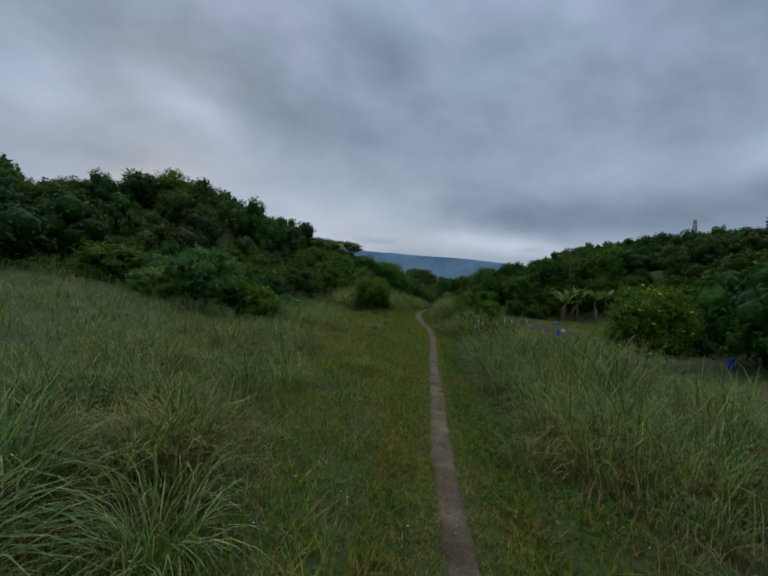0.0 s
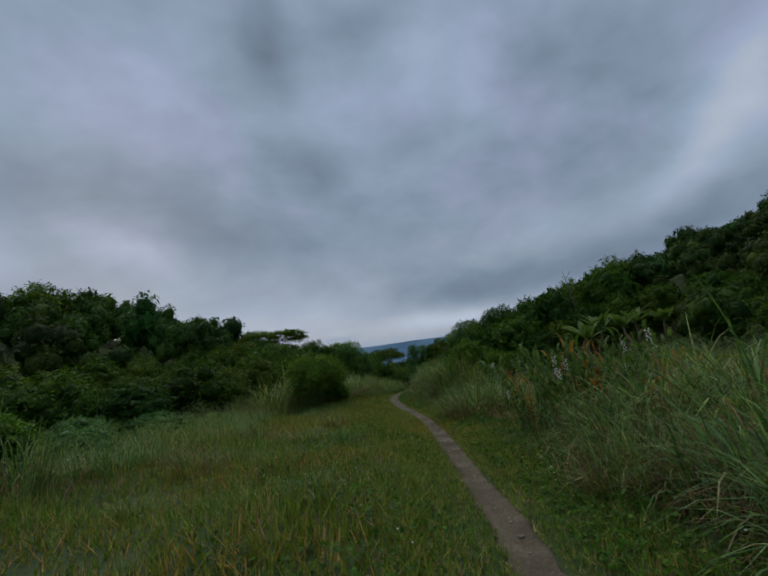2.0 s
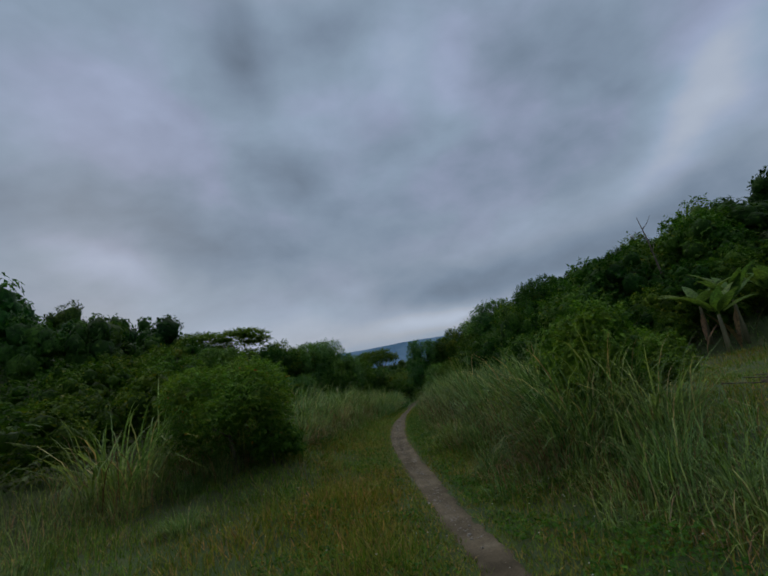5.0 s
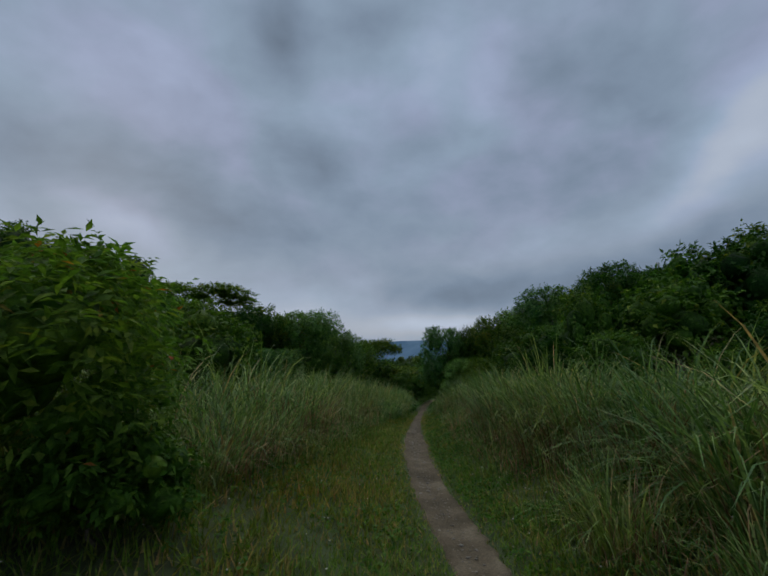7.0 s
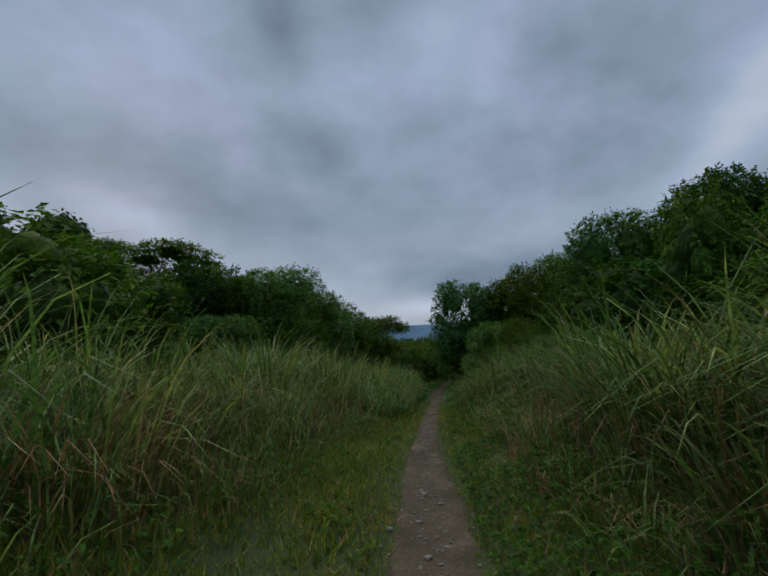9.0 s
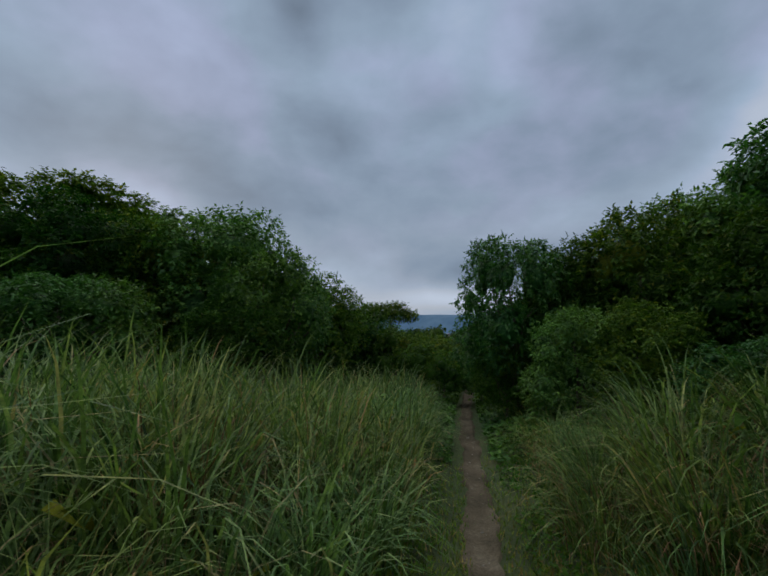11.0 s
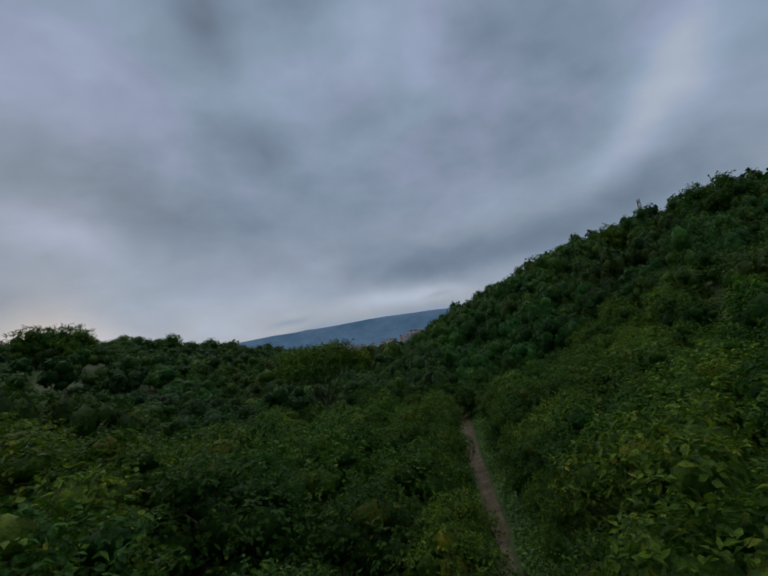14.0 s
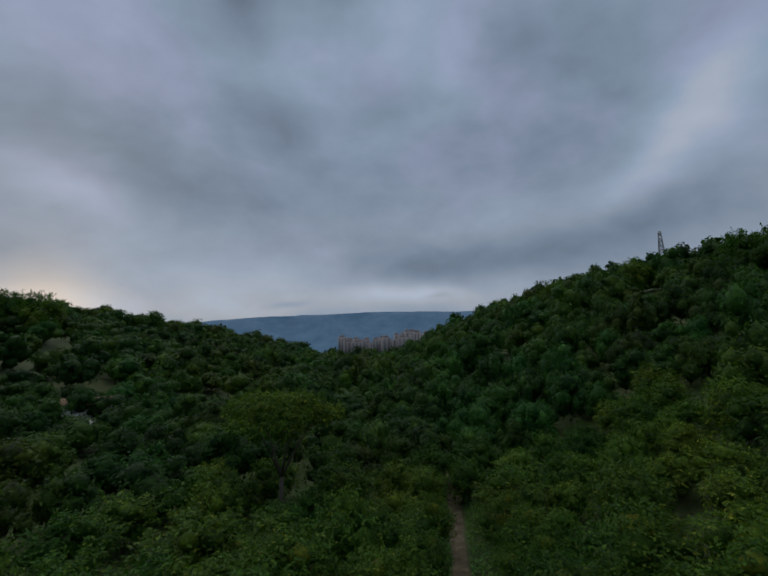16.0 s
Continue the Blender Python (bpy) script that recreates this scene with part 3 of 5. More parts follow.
def build_trail():
    ys = np.arange(-18, 150, 0.18)
    r = np.random.default_rng(5)
    cross = np.array([-1.0, -0.8, -0.45, -0.15, 0.15, 0.45, 0.8, 1.0])
    wob_l = np.convolve(r.normal(0, 1, len(ys) + 8), np.ones(9) / 9, "valid") * 0.12 + r.normal(0, 0.025, len(ys))
    wob_r = np.convolve(r.normal(0, 1, len(ys) + 8), np.ones(9) / 9, "valid") * 0.12 + r.normal(0, 0.025, len(ys))
    half = trail_half(ys)
    v = []
    for k, c in enumerate(cross):
        x = trail_x(ys) + c * half + (wob_l if c < 0 else wob_r) * abs(c)
        z = land(trail_x(ys), ys) - 0.035 + 0.05 * abs(c) ** 2 - (0.09 if abs(c) == 1 else 0) + r.normal(0, 0.006, len(ys))
        v.append(np.stack([x, ys, z], 1))
    v = np.stack(v, 1).reshape(-1, 3)
    m = len(cross)
    i, j = np.meshgrid(np.arange(m - 1), np.arange(len(ys) - 1))
    a = (j * m + i).ravel()
    f = np.concatenate([np.stack([a, a + 1, a + m + 1], 1), np.stack([a, a + m + 1, a + m], 1)])
    ob = new("path", mesh_of("path", v, f, [EARTH], smooth=True))
    tagged(ob, "narrow trodden footpath of bare brown earth and grit", "path", kind="structure")
    # loose stones
    n = 1800
    y = r.uniform(2, 140, n)
    y = np.where(r.random(n) < 0.7, r.uniform(46, 72, n), y)
    x = trail_x(y) + r.normal(0, 0.6, n) * trail_half(y)
    s = r.uniform(0.006, 0.021, n) * np.where(r.random(n) < 0.05, 2.0, 1)
    iv, jf = ICO1
    jit = 1 + r.normal(0, 0.16, (n, len(iv), 1))
    pv = iv[None] * jit * s[:, None, None] * np.array([1.2, 1, 0.6]) + np.stack([x, y, land(trail_x(y), y) - 0.028 + s * 0.2], 1)[:, None]
    pf = (np.arange(n)[:, None, None] * len(iv) + jf[None]).reshape(-1, 3)
    tagged(new("gravel", mesh_of("gravel", pv.reshape(-1, 3), pf, [PEBBLE])), "loose grey stones scattered along the footpath", "gravel", kind="stuff")


build_ground()
build_trail()


def build_mountain():
    az = np.radians(np.linspace(-75, 75, 160))
    el = np.interp(np.degrees(az), [-75, -40, -22, -15, -9.6, -6, 0, 5, 8.3, 14.5, 20, 30, 45, 75], [2.0, 2.6, 3.3, 3.9, 4.45, 4.7, 4.9, 5.1, 5.25, 5.05, 4.8, 4.4, 3.4, 2.0])
    r = np.random.default_rng(3)
    bump = np.convolve(r.normal(0, 1, 168), np.ones(9) / 9, "valid") * 0.19
    dist, v = 2600.0, []
    for k, (s, back) in enumerate(((-0.02, -500), (0.30, -330), (0.62, -180), (0.88, -60), (1.0, 0), (1.0, 0), (0.6, 300))):
        ridge = 1 + 0.02 * np.sin(az * 23 + k * 1.1 + 2 * np.sin(az * 9)) * (k in (1, 2, 3))
        rr = (dist + back) * ridge
        z = dist * np.tan(np.radians(el + bump)) * s + 6
        v.append(np.stack([np.sin(az) * rr, np.cos(az) * rr, z], 1))
    v = np.stack(v, 1).reshape(-1, 3)
    m = 7
    i, j = np.meshgrid(np.array([0, 1, 2, 3, 5]), np.arange(len(az) - 1))
    a = (j * m + i).ravel()
    f = np.concatenate([np.stack([a, a + 1, a + m + 1], 1), np.stack([a, a + m + 1, a + m], 1)])
    tagged(new("backdrop_mountain", mesh_of("mountain", v, f, [RIDGE], smooth=True)), "long flat-topped mountain ridge, blue evening haze put into its colour and glow", "mountain", kind="structure")


build_mountain()

# ---------------- trees ----------------


def tree_template(name, seed, rad, high, lobes, n_leaves, length, width, mat, label, category="tree", group="", flat=False, twigs=0, core=0.76, sub=2, thick=0.13, foot=1.0, low=0.06, spray=1, single=False):
    """One tree or bush, standing at the origin: trunk with limbs, and a crown of single leaves."""
    r = np.random.default_rng(seed)
    (v, f), ends = crown_arrays(r, lobes, rad, high, n_leaves, length, width, core, sub, flat, twigs, low, spray, single)
    ob = new(name)
    tagged(ob, label, category, group)
    tv, tf = limbs(r, ends, foot, high, thick)
    part("trunk", mesh_of("trunk", tv, tf, [BARK], smooth=True), ob)
    part("crown", mesh_of("crown", v, f, [mat], smooth=True), ob)
    return ob


NEAR_LABEL = "dense broadleaf tree with glossy dark green leaves beside the trail"
MID_LABEL = "rounded green broadleaf tree in the valley thicket"
NEAR = [tree_template("tree", 20 + k, 2.5, 6.2, (24, 20, 26, 22)[k], 12000, 0.16, 0.072, (LEAF_DARK, LEAF, LEAF_DARK, LEAF)[k], NEAR_LABEL, "tree", "trees beside the trail", twigs=60, core=0.40) for k in range(4)]
CANOPY = [tree_template("tree", 30 + k, 2.8, 5.6, (11, 13, 10, 12)[k], 4000, 0.205, 0.11, LEAF, "rounded broadleaf tree with drooping green sprigs over the trail", "tree", "trees over the trail", twigs=24, core=0.56, sub=1) for k in range(4)]
MID = [tree_template("tree", 40 + k, 2.7, 6.2, (10, 12, 9, 13, 11)[k], 1500, 0.31, 0.16, LEAF, MID_LABEL, "tree", "trees of the valley thicket", twigs=14, core=0.64, sub=1, low=-0.04) for k in range(5)]
FLAT = tree_template("flat_topped_tree", 61, 4.2, 8.5, 15, 9000, 0.22, 0.11, LEAF, "spreading flat-topped tree with gaps in its thin crown", "tree", "flat-topped trees", flat=True, twigs=30, core=0.34, thick=0.17)
USED, TOP = {}, {}


def top_of(template):
    """Height of the template's highest leaf at scale 1."""
    if template.name not in TOP:
        co = []
        for c in template.children:
            a = np.empty(len(c.data.vertices) * 3, np.float32)
            c.data.vertices.foreach_get("co", a)
            co.append(np.percentile(a[2::3], 99.0))
        TOP[template.name] = float(max(co))
    return TOP[template.name]


def stand(template, x, y, high, wide=1.0, turn=0.0, sink=0.12, label=""):
    """Put the template, or a copy of it, on the ground, that high; wide: its breadth against its height."""
    s = high / top_of(template)
    m = Matrix.Translation((x, y, float(land(x, y)) - sink)) @ Matrix.Rotation(turn, 4, "Z")
    size = Matrix.Diagonal((s * wide, s * wide, s, 1))
    if template.name in USED:
        ob = copy_thing(template, m @ size @ USED[template.name].inverted())
    else:
        USED[template.name] = size
        template.matrix_basis = m @ size
        ob = template
    if label:
        ob["label"] = label
    return ob


# trees that stand out singly: x, y, height, width factor
for k, (x, y, h, w) in enumerate(((0.6, 87.4, 7.1, 1.12), (-4.2, 85.5, 5.7, 1.2), (2.9, 85.7, 5.7, 0.95), (2.0, 84.0, 3.6, 1.35), (-1.6, 81.8, 3.6, 1.4), (4.2, 90.0, 5.7, 1.05), (-8.6, 83.0, 5.0, 1.2), (-6.5, 79.8, 3.6, 1.3),
                                  (11.35, 84.0, 6.1, 0.84), (15.2, 82.4, 6.6, 1.0), (18.2, 80.0, 7.6, 1.0), (12.8, 79.2, 3.0, 1.25), (16.8, 76.2, 4.2, 1.3), (21.5, 77.0, 7.4, 1.0), (12.7, 76.4, 2.0, 1.5), (15.6, 79.0, 4.8, 1.1), (11.7, 80.8, 3.4, 1.1), (10.9, 84.0, 2.7, 1.0), (11.9, 87.6, 3.6, 1.0), (13.2, 83.6, 5.9, 0.85), (16.7, 81.4, 6.9, 0.95), (-2.2, 87.0, 6.1, 1.0))):
    stand(NEAR[k % 4], x, y, h, w, k * 1.7)
for k, (x, y, h, w) in enumerate(((-12.0, 78.5, 4.6, 1.2), (17.5, 87.8, 4.2, 1.2), (14.4, 89.6, 3.8, 1.1), (15.8, 93.6, 5.2, 1.05), (5.4, 93.0, 4.8, 1.15), (0.5, 93.0, 6.2, 1.15), (7.6, 96.8, 4.2, 1.05), (2.6, 98.0, 5.0, 1.2), (8.4, 92.2, 3.6, 1.1), (17.8, 98.6, 5.2, 1.05),
                                  (10.2, 101.6, 4.4, 1.05), (19.6, 103.4, 4.8, 1.05), (5.6, 103.6, 5.2, 1.15), (12.4, 107.0, 4.4, 1.05), (21.0, 108.6, 4.8, 1.05), (8.2, 108.0, 5.2, 1.1), (20.4, 90.4, 5.0, 1.2), (22.8, 96.5, 5.2, 1.2), (-2.6, 98.6, 5.6, 1.2), (0.6, 105.4, 5.4, 1.2), (13.9, 112.6, 4.4, 1.0),
                                  (-5.4, 91.0, 6.2, 1.2), (24.6, 103.4, 5.4, 1.2), (26.4, 109.6, 5.4, 1.2), (22.4, 114.2, 4.8, 1.05), (9.2, 114.0, 5.2, 1.15), (4.0, 110.6, 5.4, 1.2), (-3.6, 106.8, 5.8, 1.3), (15.6, 118.2, 4.6, 1.0), (10.6, 119.6, 5.2, 1.2), (27.0, 116.4, 5.2, 1.2), (24.4, 120.4, 4.4, 1.0), (5.0, 116.6, 5.4, 1.2), (25.6, 91.6, 5.8, 1.3), (28.0, 98.6, 5.8, 1.3))):
    stand(CANOPY[k % 4], x, y, h, w, k * 1.7)
# smaller trees close by the trail
for k, (x, y, h, w) in enumerate(((10.4, 94.8, 3.6, 1.0), (14.3, 96.4, 3.5, 0.95), (11.8, 99.6, 3.5, 0.9), (15.9, 100.2, 3.0, 0.9), (13.2, 103.4, 3.0, 0.9), (17.6, 104.6, 2.8, 0.9), (14.6, 109.2, 3.0, 0.9), (18.4, 107.4, 3.4, 0.95), (19.6, 111.0, 3.2, 0.95), (16.6, 115.2, 3.4, 0.9), (20.8, 115.6, 3.2, 0.95), (18.2, 121.6, 3.6, 0.9), (22.6, 119.2, 3.4, 0.95), (20.2, 127.4, 3.8, 0.95), (24.6, 125.6, 3.8, 1.0), (11.9, 90.6, 2.4, 1.0), (10.1, 90.4, 2.6, 0.95))):
    stand(CANOPY[(k + 1) % 4], x, y, h, w, k * 2.3)
# trees that stand out on the ridges
for k, (x, y, top) in enumerate(((106, 177, 38.4), (113, 177.5, 38.4), (98, 165.5, 35.6), (107.4, 199.5, 37.2), (100, 202, 36.6), (93.5, 209.5, 35.6), (114, 299.6, 37.2), (107.4, 300.6, 37.6), (92, 228.6, 35.4), (-62, 231.5, 33.3), (-56, 230, 32.3), (-68, 234, 34), (-46, 287, 32.8), (-50, 302, 34.2), (-61.5, 291, 34.8), (-39.5, 81.7, 20.6), (-43.5, 86.5, 22.4), (-36.0, 84.0, 20.0), (-47, 82, 20.4), (-24, 90.5, 15.4))):
    h = top - float(land(x, y))
    stand(MID[k % 5], x, y, h, 1.05 + 0.1 * (k % 4), k * 1.9, label="tall broadleaf tree standing out on the wooded ridge")
for k, (x, y, h, w) in enumerate(((22.6, 67.2, 4.4, 1.1), (25.8, 68.2, 4.6, 1.1), (29.0, 68.4, 4.8, 1.1), (32.4, 67.6, 4.8, 1.1), (36.0, 65.6, 4.8, 1.1), (37.6, 61.8, 4.6, 1.1), (39.6, 58.0, 4.4, 1.1), (34.6, 70.4, 5.0, 1.1), (36.4, 73.6, 7.2, 1.0), (40.6, 63.6, 4.8, 1.1), (31.0, 74.6, 7.0, 1.0), (27.6, 72.2, 6.8, 1.0), (24.4, 74.4, 7.2, 1.0), (38.6, 77.0, 6.8, 1.1), (33.6, 71.8, 6.6, 1.0))):
    stand(MID[k % 5], x, y, h, w, k * 1.3, 0.7)
# leafy bushes at the foot of the slope behind the plot
for k, (x, y, h) in enumerate(((22.2, 64.4, 2.6), (24.6, 66.4, 3.0), (28.4, 66.2, 3.2), (31.4, 66.0, 3.0), (34.4, 64.6, 2.8), (36.4, 61.4, 2.8), (37.0, 57.4, 2.6), (35.6, 53.4, 2.4), (19.6, 66.8, 3.0), (33.4, 50.0, 2.4), (31.0, 46.0, 2.6), (28.6, 41.0, 2.8))):
    stand(MID[(k + 2) % 5], x, y, h, 1.35, k * 2.1, 0.5, label="low leafy bush at the foot of the wooded slope")
stand(FLAT, -11.0, 94.5, 6.5, 1.7, 0.3)
stand(FLAT, 10.3, 134.8, 10.2, 0.95, 2.1)

spots = [(o.location.x, o.location.y, 2.4) for o in bpy.data.objects if o.parent is None and o.type == "EMPTY"]


def thicket_clear(x, y):
    """True where no tree stands: trail, meadow, grass belts and the plot."""
    if math.hypot(x + 18.5, y - 172) < 6.5 or math.hypot(x + 13.5, y - 163) < 3.5:
        return True
    d = x - float(trail_x(y))
    if 23.5 < x < 35 and 57 < y < 66:
        return True
    if y < 60:
        left_edge = np.interp(y, [-20, 20, 34, 42, 60], [-36, -30, -20, -16, -13])
        right_edge = np.interp(y, [-20, 20, 38, 42, 60], [17, 17, 20, 25, 25])
    else:
        left_edge = np.interp(y, [60, 74, 80, 90, 100, 131, 135], [-13, -9, -3.2, -2.2, -2.3, -2.3, 0.0])
        right_edge = np.interp(y, [60, 66, 76, 84, 100, 131, 135], [22, 11, 4.5, 2.3, 2.4, 2.4, 0.0])
    return left_edge < d < right_edge


r = np.random.default_rng(77)
placed = 0
for k in range(12000):
    if placed >= 175:
        break
    if k % 8 == 0:
        y, d = r.uniform(32, 66), r.uniform(-27, -12)
    else:
        y, d = r.uniform(66, 140), r.uniform(-23, 23)
    x = float(trail_x(y)) + d
    if thicket_clear(x, y):
        continue
    if 74 < y < 112 and abs(d) < 11:
        continue
    gap = r.uniform(2.8, 4.4)
    if any((x - a) ** 2 + (y - b) ** 2 < (gap * 0.5 + c * 0.5) ** 2 for a, b, c in spots):
        continue
    spots.append((x, y, gap))
    h = gap * r.uniform(1.0, 1.4)
    if 70 < y < 97 and 9 < d < 28:
        h = r.uniform(5.2, 6.6)
    if y < 66:
        h = r.uniform(3.0, 4.6)
    stand(MID[k % 5], x, y, h, gap * r.uniform(0.57, 0.69) * top_of(MID[k % 5]) / (2.7 * h), r.uniform(0, 6.28))
    placed += 1
near_spots = np.array(spots)


def build_woods(name, seed, many, tier, label):
    """Woods past the single trees: one joined mass of leafy crowns."""
    r = np.random.default_rng(seed)
    shapes = []
    for k in range(6):
        if tier == 0:
            (v, f), _ = crown_arrays(np.random.default_rng(300 + k), 8 + k, 2.9, 6.0, 600, 0.42, 0.25, 0.80, 1, False, 10, 0.0, 0.7, True)
        else:
            (v, f), _ = crown_arrays(np.random.default_rng(330 + k), 5 + k // 2, 3.7, 7.0, 190, 0.86, 0.50, 0.84, 1, False, 5, 0.0, 0.5, True)
        shapes.append((v, f))
    pieces, count = [], 0
    global near_spots
    for k in range(60000):
        if count >= many:
            break
        if tier == 0:
            y = r.uniform(8, 185)
            x = float(trail_x(y)) + r.uniform(-75, 75)
            if 68 < y < 138 and abs(x - float(trail_x(y))) < 19:
                continue
        else:
            y = 5 + 400 * r.random() ** 1.2 if r.random() < 0.94 else r.uniform(-60, 10)
            x = float(trail_x(y)) + r.uniform(-190, 210)
            if math.hypot(x - 12, y - 95) < 66 or (y < 95 and abs(x - float(trail_x(y))) < 48):
                continue
        if thicket_clear(x, y) and y < 170:
            continue
        dist = math.hypot(x - 8, y - 75)
        gap = r.uniform(3.2, 4.6) if tier == 0 else float(np.interp(dist, [60, 300], [4.4, 7.2])) * r.uniform(0.8, 1.15)
        if (np.sum((near_spots[:, :2] - (x, y)) ** 2, 1) < (gap * 0.5 + near_spots[:, 2] * 0.5) ** 2).any():
            continue
        near_spots = np.append(near_spots, [[x, y, gap]], 0)
        v, f = shapes[k % 6]
        s = gap / (4.4 if tier == 0 else 4.9) * 1.04
        a = r.uniform(0, 6.28)
        ca, sa = math.cos(a) * s * r.uniform(0.9, 1.2), math.sin(a) * s * r.uniform(0.9, 1.2)
        tall = (0.85 if x < 25 and y > 135 else 0.9 if y < 60 and x < 0 else 0.95 if x > 0 and y < 130 else 1.12) * r.uniform(0.8, 1.35)
        w = np.stack([v[:, 0] * ca - v[:, 1] * sa, v[:, 0] * sa + v[:, 1] * ca, v[:, 2] * s * tall], 1)
        pieces.append((w + np.array([x, y, float(land(x, y)) - 0.6]), f))
        count += 1
    v, f = joined(pieces)
    me = mesh_of(name, v, f, [LEAF_FAR], smooth=True)
    tint = np.concatenate([np.full(len(p[0]), t, np.float32) for p, t in zip(pieces, r.uniform(0.62, 1.42, len(pieces)))])
    me.attributes.new("tree_tint", "FLOAT", "POINT").data.foreach_set("value", tint)
    tagged(new(name, me), label, "woods", kind="stuff")


build_woods("hillside_woods", 9, 670, 0, "dense green woods along the foot of the valley slopes")
build_woods("far_woods", 10, 1750, 1, "dense dark green woods covering the far valley slopes")

# ---------------- grasses ----------------


def clump_template(name, seed, n_green, n_dry, high, wide, label, group):
    r = np.random.default_rng(seed)
    ob = new(name)
    tagged(ob, label, "grass clump", group)
    a = r.uniform(0, 6.28, n_green)
    q = np.sqrt(r.random(n_green)) * wide * 0.45
    at = np.stack([np.cos(a) * q, np.sin(a) * q, np.zeros(n_green) - 0.05], 1)
    v, f = blades(at, high, 0.024, r, 1.0, 5, a + r.normal(0, 0.6, n_green))
    part("green_tuft", mesh_of("green_tuft", v, f, [BLADE], smooth=True), ob)["kind"] = "stuff"
    a = r.uniform(0, 6.28, n_dry)
    q = (0.5 + 0.5 * r.random(n_dry)) * wide * 0.5
    at = np.stack([np.cos(a) * q, np.sin(a) * q, np.zeros(n_dry) - 0.05], 1)
    v, f = blades(at, high * 0.75, 0.013, r, 1.1, 4, a + r.normal(0, 0.5, n_dry))
    part("withered_skirt", mesh_of("withered_skirt", v, f, [BLADE_DRY], smooth=True), ob, "withered tan blades hanging round the base")["kind"] = "stuff"
    return ob


CLUMPS = [clump_template("silvergrass_clump", 90 + k, 145, 46, 2.2, 1.0, "tall arching silvergrass clump, green with withered tan base", "silvergrass clumps along the trail") for k in range(4)]
DRY_CLUMPS = [clump_template("silvergrass_clump", 95 + k, 70, 130, 1.9, 1.0, "half-withered silvergrass clump with drooping tan blades", "silvergrass clumps along the trail") for k in range(2)]


def tall_grass_at(d, y):
    """Density 0..1 of tall grass by side distance and way along."""
    if y > 92 or (0 < d < 6.5 and 28.2 < y < 33.0):
        return 0.0
    if d > 0:
        inner = np.interp(y, [-10, 5, 12, 24, 30, 44, 52, 76, 84], [2.8, 2.7, 2.2, 1.8, 1.7, 1.9, 1.7, 1.4, 1.3])
        outer = np.interp(y, [-10, 24, 34, 37, 40, 46, 54, 64, 76, 84], [16, 14, 6.5, 4.6, 4.0, 5.0, 8.5, 10, 5.0, 3.0])
    else:
        inner = np.interp(y, [-10, 8, 14, 26, 38, 45, 51, 57, 64, 70, 78], [4.0, 4.2, 6.5, 7.5, 7.5, 10.5, 9.0, 3.6, 2.7, 1.8, 1.3])
        outer = np.interp(y, [-10, 20, 40, 60, 72, 78, 86, 92], [34, 28, 17, 12.5, 9.0, 8.0, 5.5, 3.5])
    wave = 0.5 * math.sin(y * 1.1 + d) + 0.5 * math.sin(y * 0.43 + 1.7) + 0.5 * math.sin(y * 0.83 + d * 2.1)
    a = abs(d)
    inside = a - (inner + wave * ((2.1 if d < 0 else 0.7) if y < 50 else 0.3))
    if inside < 0 or a > outer + wave:
        return 0.0
    return 0.42 + 0.58 * min(1.0, inside / 2.4)


